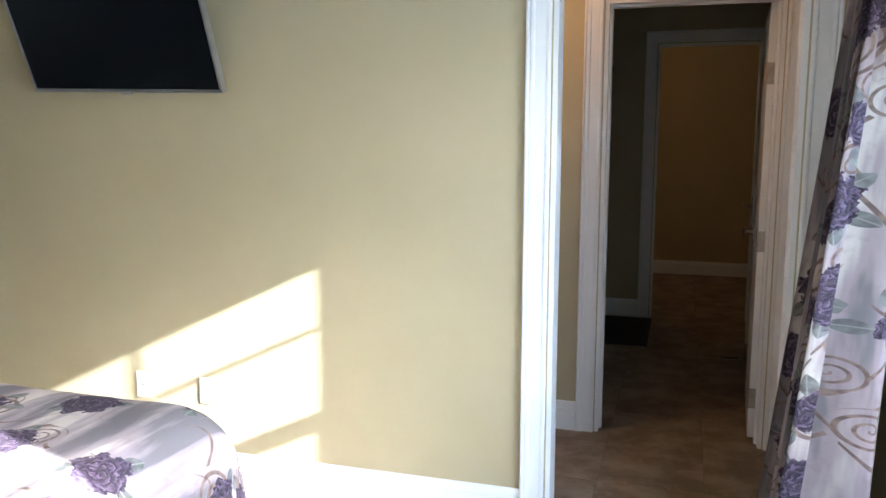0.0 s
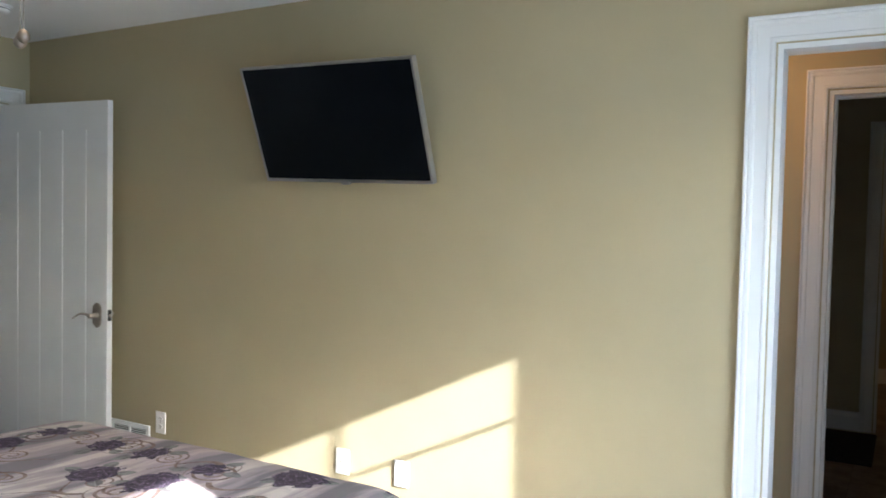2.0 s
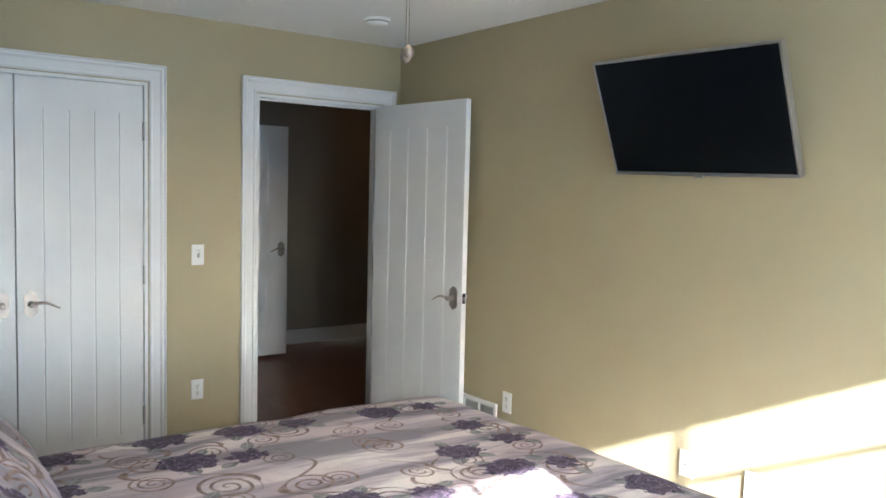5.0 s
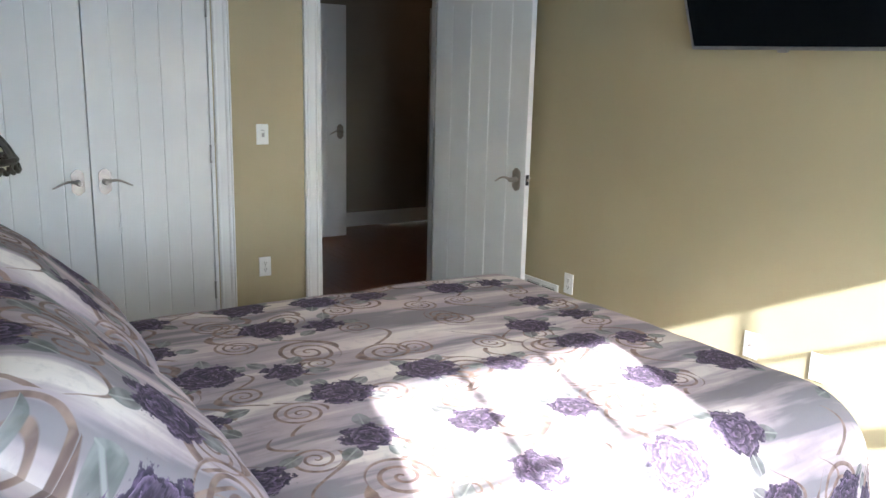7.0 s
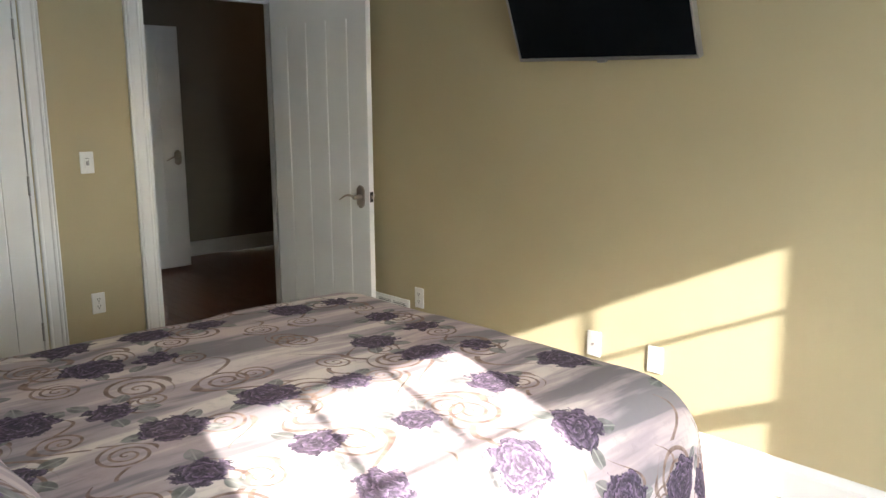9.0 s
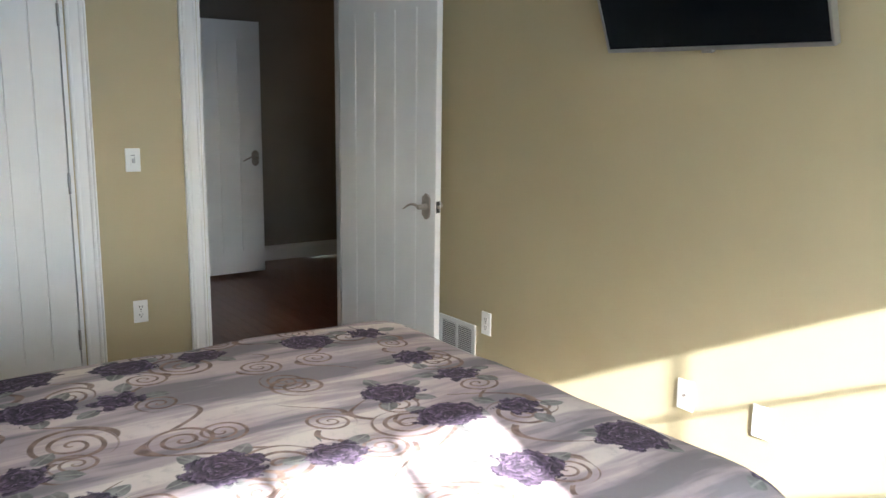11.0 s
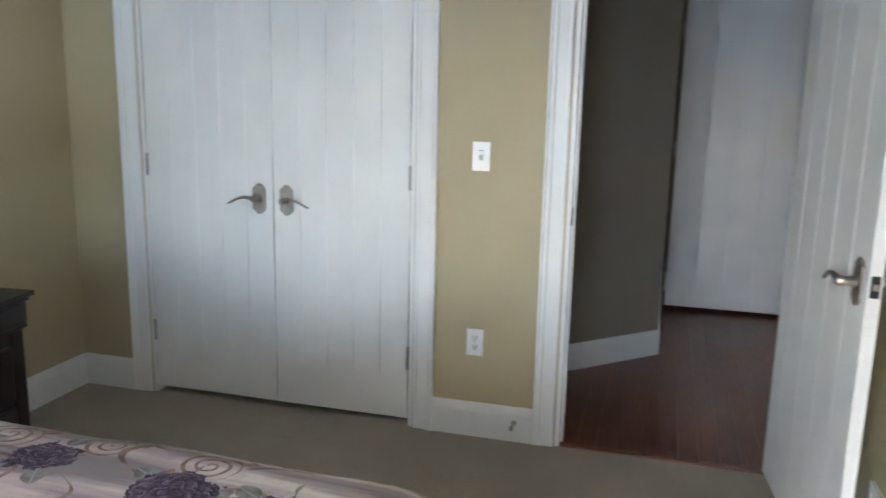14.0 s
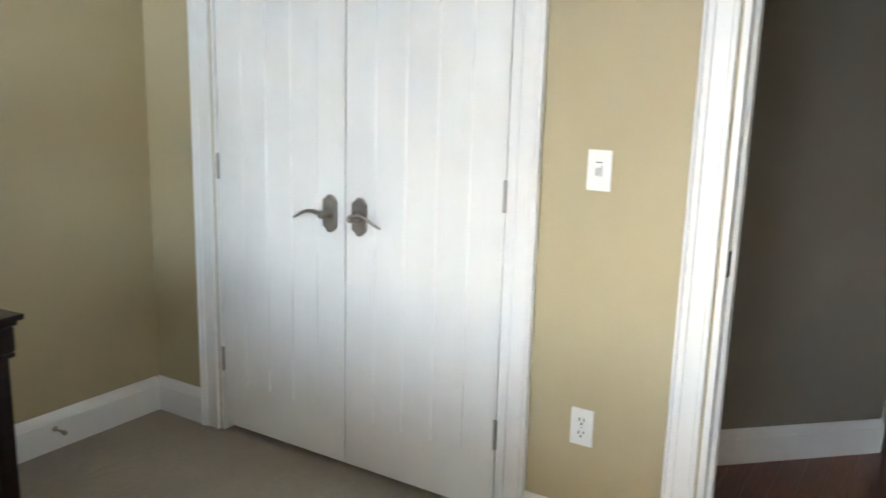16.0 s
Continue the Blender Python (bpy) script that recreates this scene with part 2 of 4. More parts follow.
NICKEL = plain("satin_nickel", (0.36, 0.315, 0.28), (0.46, 0.41, 0.365), 20, 0.42, 1.0)
STEEL = plain("hinge_steel", (0.34, 0.33, 0.32), (0.44, 0.43, 0.42), 20, 0.42, 1.0)
BRONZE = plain("antique_bronze", (0.045, 0.038, 0.032), (0.12, 0.104, 0.09), 30, 0.45, 0.8, bump=0.3, bump_scale=160, dist=0.002)
FAN_METAL = plain("antique_brass", (0.42, 0.34, 0.25), (0.52, 0.43, 0.33), 12, 0.26, 1.0)
DARK = plain("dark_slot", (0.015, 0.014, 0.013), (0.03, 0.028, 0.026), 20, 0.6)
BLACK = plain("black_plastic", (0.012, 0.012, 0.013), (0.022, 0.022, 0.024), 15, 0.35)
SILVER = plain("silver_bezel", (0.42, 0.42, 0.43), (0.50, 0.50, 0.51), 10, 0.32, 0.9)
SCREEN = plain("tv_screen", (0.004, 0.005, 0.006), (0.006, 0.007, 0.009), 2, 0.12, Specular_IOR_Level=0.1)
MAT_RUBBER = plain("mat_rubber", (0.012, 0.012, 0.013), (0.03, 0.029, 0.028), 30, 0.9, bump=0.6, bump_scale=300, dist=0.004)
GROUT = plain("grout", (0.16, 0.13, 0.10), (0.22, 0.18, 0.14), 20, 0.9)
GROUND = plain("ground_bounce_sheet", (0.06, 0.08, 0.03), (0.10, 0.11, 0.05), 0.6, 0.95)
CARPET, HALL_WOOD, TILE = carpet_material(), wood_floor_material(), tile_material()
PRINT = print_material("floral_print")
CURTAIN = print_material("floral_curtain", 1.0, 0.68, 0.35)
BLADE = wood_material("fan_blade_walnut", (0.035, 0.012, 0.008), (0.085, 0.028, 0.018), 0.38)
ESPRESSO = wood_material("espresso_wood", (0.008, 0.004, 0.0035), (0.020, 0.009, 0.007), 0.30, (1.2, 9, 9), 0.12)
BOWL = glow_material("lit_frosted_glass", (1.0, 0.80, 0.52), 0.6)
SHADE_GLASS = plain("amber_slag_glass", (0.52, 0.45, 0.31), (0.68, 0.61, 0.47), 12, 0.3)
MATTRESS = plain("mattress_ticking", (0.6, 0.59, 0.57), (0.68, 0.67, 0.65), 6, 0.9)
DISPLAY = plain("dark_red_display", (0.012, 0.003, 0.003), (0.022, 0.005, 0.005), 6, 0.15)
LCD = plain("phone_lcd", (0.12, 0.14, 0.13), (0.16, 0.18, 0.17), 6, 0.2)
GLASS = glass_material()
FABRIC_DARK = plain("dark_cloth", (0.05, 0.02, 0.018), (0.10, 0.045, 0.04), 9, 0.9)


# ---- mesh helpers ----
def link(name, bm, mat, parent=None, label="", smooth=False, m=None):
    me = bpy.data.meshes.new(name)
    bmesh.ops.recalc_face_normals(bm, faces=bm.faces)
    bm.to_mesh(me)
    bm.free()
    me.materials.append(mat)
    if smooth:
        me.polygons.foreach_set("use_smooth", [True] * len(me.polygons))
        me.set_sharp_from_angle(angle=radians(40))
    ob = new(name, me)
    if parent:
        ob.parent = parent
    if m is not None:
        ob.matrix_basis = m
    return tagged(ob, label)


def part(name, bm, mat, parent, label="", smooth=False, m=None):
    return link(name, bm, mat, parent, label, smooth, m)


def thing(name, m, label, category, group="", kind=""):
    ob = new(name)
    ob.empty_display_size = 0.1
    ob.matrix_basis = m
    return tagged(ob, label, category, group, kind)


def box(bm, x0, x1, y0, y1, z0, z1, bevel=0.0, seg=2):
    made = bmesh.ops.create_cube(bm, size=1.0)["verts"]
    for v in made:
        v.co = ((x0 + x1) / 2 + v.co.x * (x1 - x0), (y0 + y1) / 2 + v.co.y * (y1 - y0), (z0 + z1) / 2 + v.co.z * (z1 - z0))
    if bevel:
        edges = {e for v in made for e in v.link_edges}
        bmesh.ops.bevel(bm, geom=list(edges), offset=bevel, segments=seg, affect="EDGES", profile=0.6)
    return bm


def boxes(*rows, bevel=0.0):
    bm = bmesh.new()
    for r in rows:
        box(bm, *r, bevel=bevel)
    return bm


def lathe(profile, n=32, bm=None, m=None):
    """Turns (radius, height) points about z."""
    bm = bm or bmesh.new()
    m = m or Matrix()
    rings = []
    for r, z in profile:
        rings.append([bm.verts.new(m @ Vector((max(r, 1e-4) * math.cos(2 * math.pi * i / n), max(r, 1e-4) * math.sin(2 * math.pi * i / n), z))) for i in range(n)])
    for a, b in zip(rings, rings[1:]):
        for i in range(n):
            bm.faces.new((a[i], a[(i + 1) % n], b[(i + 1) % n], b[i]))
    bm.faces.new(rings[0])
    bm.faces.new(rings[-1])
    return bm


def tube(points, radii, n=10, bm=None, squash=1.0):
    bm = bm or bmesh.new()
    pts = [Vector(p) for p in points]
    rings = []
    for i, p in enumerate(pts):
        d = (pts[min(i + 1, len(pts) - 1)] - pts[max(i - 1, 0)]).normalized()
        q = d.to_track_quat("Z", "Y")
        r = radii[i] if isinstance(radii, (list, tuple)) else radii
        rings.append([bm.verts.new(p + q @ Vector((r * math.cos(2 * math.pi * k / n), r * squash * math.sin(2 * math.pi * k / n), 0))) for k in range(n)])
    for a, b in zip(rings, rings[1:]):
        for k in range(n):
            bm.faces.new((a[k], a[(k + 1) % n], b[(k + 1) % n], b[k]))
    bm.faces.new(rings[0])
    bm.faces.new(rings[-1])
    return bm


def prism(outline, y0, y1, bm=None, bevel=0.0):
    """A plate: an outline in x and z, from y0 to y1."""
    bm = bm or bmesh.new()
    a = [bm.verts.new((x, y0, z)) for x, z in outline]
    b = [bm.verts.new((x, y1, z)) for x, z in outline]
    f = bm.faces.new(a)
    bm.faces.new(b)
    for i in range(len(a)):
        j = (i + 1) % len(a)
        bm.faces.new((a[i], a[j], b[j], b[i]))
    if bevel:
        bmesh.ops.bevel(bm, geom=list(f.edges), offset=bevel, segments=2, affect="EDGES")
    return bm


def extrude_run(profile, p0, p1, bm=None):
    """Extrudes (out, up) points along the floor line p0 to p1; out is to the line's right."""
    bm = bm or bmesh.new()
    p0, p1 = Vector((*p0, 0)), Vector((*p1, 0))
    d = (p1 - p0).normalized()
    out = Vector((d.y, -d.x, 0))
    a = [bm.verts.new(p0 + out * o + Vector((0, 0, u))) for o, u in profile]
    b = [bm.verts.new(p1 + out * o + Vector((0, 0, u))) for o, u in profile]
    for i in range(len(a)):
        j = (i + 1) % len(a)
        bm.faces.new((a[i], a[j], b[j], b[i]))
    bm.faces.new(a)
    bm.faces.new(b)
    return bm


BASE = ((0, 0), (0.016, 0), (0.016, 0.112), (0.013, 0.118), (0.013, 0.124), (0.009, 0.138), (0.005, 0.146), (0, 0.15))
CASE_W = 0.094
CASE = ((0.006, 0), (0.006, 0.012), (0.011, 0.015), (0.019, 0.015), (0.023, 0.011), (0.062, 0.014), (0.067, 0.020), (0.076, 0.022), (0.081, 0.018), (0.088, 0.026), (CASE_W, 0.024), (CASE_W, 0))


def casing(name, m, w, h, label, low=0.0):
    """A mitred door casing round an opening w wide and h high; local -y is out of the wall."""
    bm = bmesh.new()
    rows = []
    for o, d in CASE:
        rows.append([bm.verts.new(p) for p in ((-o, -d, low), (-o, -d, h + o), (w + o, -d, h + o), (w + o, -d, low))])
    for i in range(len(rows)):
        a, b = rows[i], rows[(i + 1) % len(rows)]
        for k in range(3):
            bm.faces.new((a[k], a[k + 1], b[k + 1], b[k]))
    for k in (0, 3):
        bm.faces.new([r[k] for r in rows])
    bm.transform(m)
    return tagged(link(name, bm, TRIM), label, "door casing", kind="structure")


def jamb(name, m, w, h, depth, stop=0.0):
    bm = boxes((0, 0.018, 0.001, depth, 0, h - 0.018), (w - 0.018, w, 0.001, depth, 0, h - 0.018), (0, w, 0.001, depth, h - 0.018, h))
    if stop:
        box(bm, 0.018, 0.030, stop, stop + 0.035, 0, h - 0.018)
        box(bm, w - 0.030, w - 0.018, stop, stop + 0.035, 0, h - 0.018)
        box(bm, 0.030, w - 0.030, stop, stop + 0.035, h - 0.030, h - 0.018)
    bm.transform(m)
    return tagged(link(name, bm, TRIM), "white painted wooden door jamb lining the opening", "door jamb", kind="structure")


def wall(name, axis, at, thick, a0, a1, h, holes, mat, label):
    """A wall along x or y from a0 to a1 with holes (a, b, low, high) right through it."""
    bm = bmesh.new()
    cuts = sorted(holes)
    pos = a0
    rows = []
    for a, b, lo, hi in cuts:
        rows += [(pos, a, 0, h), (a, b, hi, h)] + ([(a, b, 0, lo)] if lo > 0 else [])
        pos = b
    rows.append((pos, a1, 0, h))
    for a, b, lo, hi in rows:
        if axis == "x":
            box(bm, a, b, at, at + thick, lo, hi)
        else:
            box(bm, at, at + thick, a, b, lo, hi)
    return tagged(link(name, bm, mat), label, "wall", kind="structure")


# ---- structure ----
CH = 2.512
HEAD = 2.13
NHEAD = 2.13
X0, X1, Y0, Y1 = -3.6, 1.6, 0.30, 3.6
CLOSET = (0.680, 1.972)
HALL_DOOR = (2.597, 3.465)
BATH = (0.536, 1.365)
NEXT = (0.608, 1.405)
NEXT_Y = 4.68
END_Y = 9.60
HALL_X = -6.64
FAR = (0.760, 1.530)
FAR_Y = 7.4
FAR_H = 2.20

wall("wall_west", "y", X0 - 0.12, 0.12, Y0 - 0.12, Y1, CH, [(*CLOSET, 0, HEAD), (*HALL_DOOR, 0, HEAD)], PAINT, "khaki yellow painted wall with closet and hall doorways")
wall("wall_north", "x", Y1, 0.12, X0 - 0.12, 1.87, CH, [(*BATH, 0, NHEAD)], PAINT, "khaki yellow painted wall that carries the television")
wall("wall_south", "x", Y0 - 0.12, 0.12, X0, X1 + 0.12, CH, [], PAINT, "khaki yellow painted wall behind the bed")
wall("wall_east", "y", X1, 0.12, Y0, Y1, CH, [(y0, y1, *WIN_Z) for y0, y1 in WIN], PAINT, "khaki yellow painted wall with two windows")
# the second box is an unseen closet floor, added against a light leak
tagged(link("floor", boxes((X0 - 0.03, X1 + 0.12, Y0 - 0.12, Y1 + 0.045, -0.1, 0), (-4.35, X0 - 0.03, Y0 - 0.12, 1.96, -0.1, 0)), CARPET), "beige cut-pile carpet, slightly worn", "carpet", kind="structure")
tagged(link("ceiling", boxes((X0 - 0.12, X1 + 0.12, Y0 - 0.12, Y1 + 0.12, CH, CH + 0.1)), CEIL), "flat white painted ceiling", "ceiling", kind="structure")
# out of view: a plain sheet added to bounce daylight in at the windows
tagged(link("ground", boxes((-400, 400, -400, 400, -0.6, -0.4)), GROUND), "unseen green-brown ground sheet outside, added to bounce light", "ground", kind="structure")

# vestibule, passage and the room beyond, to the north
wall("wall_vestibule_west", "y", -0.92, 0.12, Y1 + 0.12, NEXT_Y, CH, [], PAINT, "warm-lit khaki wall of the vestibule")
wall("wall_passage_south", "x", NEXT_Y, 0.12, -0.92, 2.2, CH, [(*NEXT, 0, NHEAD)], PAINT, "khaki painted wall with a doorway to the passage")
wall("wall_passage_east", "y", 1.75, 0.12, Y1 + 0.12, NEXT_Y, CH, [], PAINT, "khaki painted side wall of the vestibule")
wall("wall_far_east", "y", 2.08, 0.12, NEXT_Y + 0.12, END_Y, CH, [], PAINT, "khaki painted side wall of the passage")
wall("wall_far_west", "y", -0.42, 0.12, NEXT_Y + 0.12, END_Y, CH, [], PAINT, "khaki painted side wall of the passage")
wall("wall_far", "x", FAR_Y, 0.12, -0.3, 2.08, CH, [(*FAR, 0, FAR_H)], PAINT, "khaki painted wall with a cased doorway")
wall("wall_far_end", "x", END_Y, 0.12, -0.42, 2.2, CH, [], PAINT, "khaki painted end wall of the far room")
tagged(link("ceiling_passage", boxes((-0.92, 2.2, Y1 + 0.12, END_Y + 0.12, CH, CH + 0.1)), CEIL), "flat white painted ceiling of the passage", "ceiling", kind="structure")
floor_tiled = tagged(link("floor_tiled", boxes((-0.92, 2.2, Y1 + 0.045, END_Y + 0.12, -0.1, -0.004)), GROUT), "brown mottled stone tile floor with thin grout joints", "tile floor", kind="structure")

# hall to the west
def slanted_wall(name, p0, p1, thick, label, mat=GREY_PAINT):
    bm = extrude_run(((0, 0), (0, CH), (-thick, CH), (-thick, 0)), p0, p1)
    return tagged(link(name, bm, mat), label, "wall", kind="structure")


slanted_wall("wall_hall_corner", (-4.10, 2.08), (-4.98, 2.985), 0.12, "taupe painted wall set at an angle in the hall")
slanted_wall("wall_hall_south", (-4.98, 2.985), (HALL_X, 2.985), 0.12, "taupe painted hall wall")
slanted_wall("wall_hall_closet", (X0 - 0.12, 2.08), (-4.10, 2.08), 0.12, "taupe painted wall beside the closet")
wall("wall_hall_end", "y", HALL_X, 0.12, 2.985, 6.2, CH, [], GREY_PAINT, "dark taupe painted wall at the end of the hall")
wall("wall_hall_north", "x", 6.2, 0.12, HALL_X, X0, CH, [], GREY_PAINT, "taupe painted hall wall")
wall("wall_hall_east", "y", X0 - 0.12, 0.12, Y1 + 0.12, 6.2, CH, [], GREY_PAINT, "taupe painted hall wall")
tagged(link("ceiling_hall", boxes((HALL_X, X0 - 0.12, 1.96, 6.32, CH, CH + 0.1)), CEIL), "flat white painted hall ceiling", "ceiling", kind="structure")
floor_hall = tagged(link("floor_hall", boxes((HALL_X, X0 - 0.03, 1.96, 6.32, -0.1, -0.012)), HALL_WOOD), "polished reddish-brown hardwood hall floor", "wood floor", kind="structure")
# unseen closet shell, added so outside light cannot leak under the doors
wall("closet_light_block_side", "x", 0.06, 0.12, -4.35, X0, CH, [], PAINT, "unseen closet side wall, added to block outside light")
tagged(link("closet_light_block_top", boxes((-4.35, X0 - 0.12, 0.06, 1.96, CH, CH + 0.1)), CEIL), "unseen closet ceiling, added to block outside light", "ceiling", kind="structure")
wall("closet_light_block_back", "y", -4.35, 0.1, 0.18, 1.96, CH, [], PAINT, "unseen closet back wall, added to block outside light")

# baseboards
runs = {
    "baseboard_west": (((X0, Y0), (X0, CLOSET[0] - CASE_W)), ((X0, CLOSET[1] + CASE_W), (X0, HALL_DOOR[0] - CASE_W)), ((X0, HALL_DOOR[1] + CASE_W), (X0, Y1))),
    "baseboard_north": (((X0 + 0.016, Y1), (BATH[0] - CASE_W, Y1)),),
    "baseboard_south": (((X1, Y0), (X0 + 0.016, Y0)),),
    "baseboard_east": (((X1, Y1), (X1, Y0 + 0.016)),),
    "baseboard_vestibule": (((-0.8, NEXT_Y), (NEXT[0] - CASE_W, NEXT_Y)), ((NEXT[1] + CASE_W, NEXT_Y), (1.75, NEXT_Y))),
    "baseboard_far": (((-0.3, FAR_Y), (FAR[0] - CASE_W, FAR_Y)),),
    "baseboard_far_end": (((-0.3, END_Y), (2.08, END_Y)),),
    "baseboard_hall": (((-4.10, 2.08), (-4.98, 2.985)), ((-4.98, 2.985), (HALL_X + 0.12, 2.985)), ((HALL_X + 0.12, 2.985), (HALL_X + 0.12, 6.2))),
}
for name, rows in runs.items():
    bm = bmesh.new()
    for p0, p1 in rows:
        extrude_run(BASE, p0, p1, bm)
    ob = tagged(link(name, bm, TRIM), "white painted moulded baseboard", "baseboard", kind="structure")
    if "hall" in name or "far" in name:
        ob.location.z = -0.008

# casings and jambs; local x runs to the viewer's right along the wall
WEST = lambda y: pose(X0, y, 0, 0, 0, 90)
NORTH = lambda x, y: pose(x, y, 0)
for name, m, w, h, deep, stop in (
    ("closet", WEST(CLOSET[0]), CLOSET[1] - CLOSET[0], HEAD, 0.12, 0.0),
    ("hall_door", WEST(HALL_DOOR[0]), HALL_DOOR[1] - HALL_DOOR[0], HEAD, 0.12, 0.05),
    ("vestibule", NORTH(BATH[0], Y1), BATH[1] - BATH[0], NHEAD, 0.12, 0.0),
    ("passage", NORTH(NEXT[0], NEXT_Y), NEXT[1] - NEXT[0], NHEAD, 0.12, 0.06),
    ("far", NORTH(FAR[0], FAR_Y), FAR[1] - FAR[0], FAR_H, 0.12, 0.0),
):
    casing("trim_" + name, m, w, h, "white painted moulded door casing")
    jamb("jamb_" + name, m, w, h, deep, stop)
casing("trim_vestibule_back", pose(BATH[1], Y1 + 0.12, 0, 0, 0, 180), BATH[1] - BATH[0], NHEAD, "white painted moulded door casing")
casing("trim_hall_back", pose(X0 - 0.12, HALL_DOOR[1], 0, 0, 0, -90), HALL_DOOR[1] - HALL_DOOR[0], HEAD, "white painted moulded door casing")
casing("trim_hall_end", pose(HALL_X + 0.12, 5.26, 0, 0, 0, 90), 0.8, HEAD, "dim painted door casing at the end of the hall")

# windows
for i, (y0, y1) in enumerate(WIN):
    w, h = y1 - y0, WIN_Z[1] - WIN_Z[0]
    win = thing("window_%d" % (i + 1), pose(X1 + 0.05, y1, WIN_Z[0], 0, 0, -90), "white double-hung window with six panes in each sash", "window", "bedroom windows", "structure")
    part("window_frame", boxes((0, 0.03, 0, 0.06, 0, h), (w - 0.03, w, 0, 0.06, 0, h), (0.03, w - 0.03, 0, 0.06, 0, 0.03), (0.03, w - 0.03, 0, 0.06, h - 0.03, h)), TRIM, win)
    part("window_sill", boxes((-0.02, w + 0.0, -0.075, -0.051, -0.03, -0.005), bevel=0.004), TRIM, win)
    mid = 0.822
    for low, high, yy in ((0.03, mid, 0.012), (mid - 0.065, h - 0.03, 0.036)):
        sash = part("sash", boxes((0.03, w - 0.03, yy, yy + 0.022, low, low + 0.065), (0.03, w - 0.03, yy, yy + 0.022, high - (0.012 if low > 0.1 else 0.05), high), (0.03, 0.042, yy, yy + 0.022, low, high), (w - 0.042, w - 0.03, yy, yy + 0.022, low, high)), TRIM, win)
        pw = (w - 0.06) / 3
        rows = [(0.03 + pw * k - 0.008, 0.03 + pw * k + 0.008, yy + 0.004, yy + 0.018, low + 0.05, high - 0.01) for k in (1, 2)]
        zm = 1.707 - WIN_Z[0] if low > 0.1 else 0.40
        rows.append((0.04, w - 0.04, yy + 0.005, yy + 0.017, zm - 0.008, zm + 0.008))
        part("glazing_bars", boxes(*rows), TRIM, sash)
        pane = part("pane", boxes((0.042, w - 0.042, yy + 0.010, yy + 0.012, low + 0.05, high - 0.012)), GLASS, sash)
        pane.visible_shadow = False


# ---- doors ----
def slab(w, h, t, n=4, z0=0.19, z1=None, first=0.155):
    """A door leaf with V grooves on both faces; local x across, y through."""
    z1 = z1 or h - 0.155
    bm = bmesh.new()
    g, d = 0.0045, 0.005
    pitch = (w - 2 * first) / (n - 1)
    cols = [0.0]
    for i in range(n):
        c = first + i * pitch
        cols += [c - g, c, c + g]
    cols.append(w)
    for side, y in ((-1, 0.0), (1, t)):
        zs = (0, z0, z1, h)
        grid = {(i, k): bm.verts.new((c, y, z)) for i, c in enumerate(cols) for k, z in enumerate(zs)}
        deep = {(i, k): bm.verts.new((cols[i], y - side * d, zs[k])) for i in range(2, len(cols) - 1, 3) for k in (1, 2)}
        for i in range(len(cols) - 1):
            for k in range(3):
                q = [(i, k), (i + 1, k), (i + 1, k + 1), (i, k + 1)]
                bm.faces.new([deep.get(p, grid[p]) if k == 1 and p in deep else grid[p] for p in q])
        for (i, k), v in deep.items():
            bm.faces.new((grid[i - 1, k], grid[i, k], v))
            bm.faces.new((grid[i, k], grid[i + 1, k], v))
    for a, b, lo, hi in ((0, 0, 0, h), (w, w, 0, h)):
        bm.faces.new([bm.verts.new(p) for p in ((a, 0, lo), (a, t, lo), (a, t, hi), (a, 0, hi))])
    for z in (0, h):
        bm.faces.new([bm.verts.new(p) for p in ((0, 0, z), (w, 0, z), (w, t, z), (0, t, z))])
    bmesh.ops.remove_doubles(bm, verts=bm.verts, dist=1e-5)
    return bm


def lever_parts(parent, x, z, y, out, way):
    """A lever on a shaped plate; out is -1 or 1 along local y, way the lever's direction."""
    pl = [(-0.031, -0.045), (-0.024, -0.053), (-0.017, -0.055), (-0.012, -0.064), (0, -0.068), (0.012, -0.064), (0.017, -0.055), (0.024, -0.053), (0.031, -0.045)]
    pl += [(a, -b) for a, b in reversed(pl)]
    h = part("lever_handle", prism([(x + a, z + b) for a, b in pl], y, y + out * 0.009, bevel=0.003), NICKEL, parent, "satin nickel lever handle on a shaped plate", True)
    part("hub", tube([(x, y + out * 0.009, z), (x, y + out * 0.03, z), (x, y + out * 0.058, z), (x, y + out * 0.064, z)], [0.016, 0.013, 0.014, 0.010], 14), NICKEL, h, smooth=True)
    pts, rad = [], []
    for i in range(11):
        s = i / 10
        pts.append((x + way * (0.008 + 0.118 * s), y + out * (0.055 + 0.006 * math.sin(s * 3.1)), z + 0.004 + 0.009 * math.sin(s * 4.4) - 0.016 * s * s))
        rad.append(0.0115 - 0.006 * s)
    part("lever", tube(pts, rad, 10, squash=0.7), NICKEL, h, smooth=True)


def hinge_parts(parent, x, zs, y):
    for z in zs:
        part("hinge", lathe([(0.0065, z - 0.05), (0.0065, z + 0.05)], 10, boxes((x - 0.014, x + 0.014, y + 0.002, y + 0.005, z - 0.048, z + 0.048)), pose(x, y - 0.005, 0)), STEEL, parent)


gap = 0.0065
cw = (CLOSET[1] - CLOSET[0] - 0.036 - 3 * gap) / 2
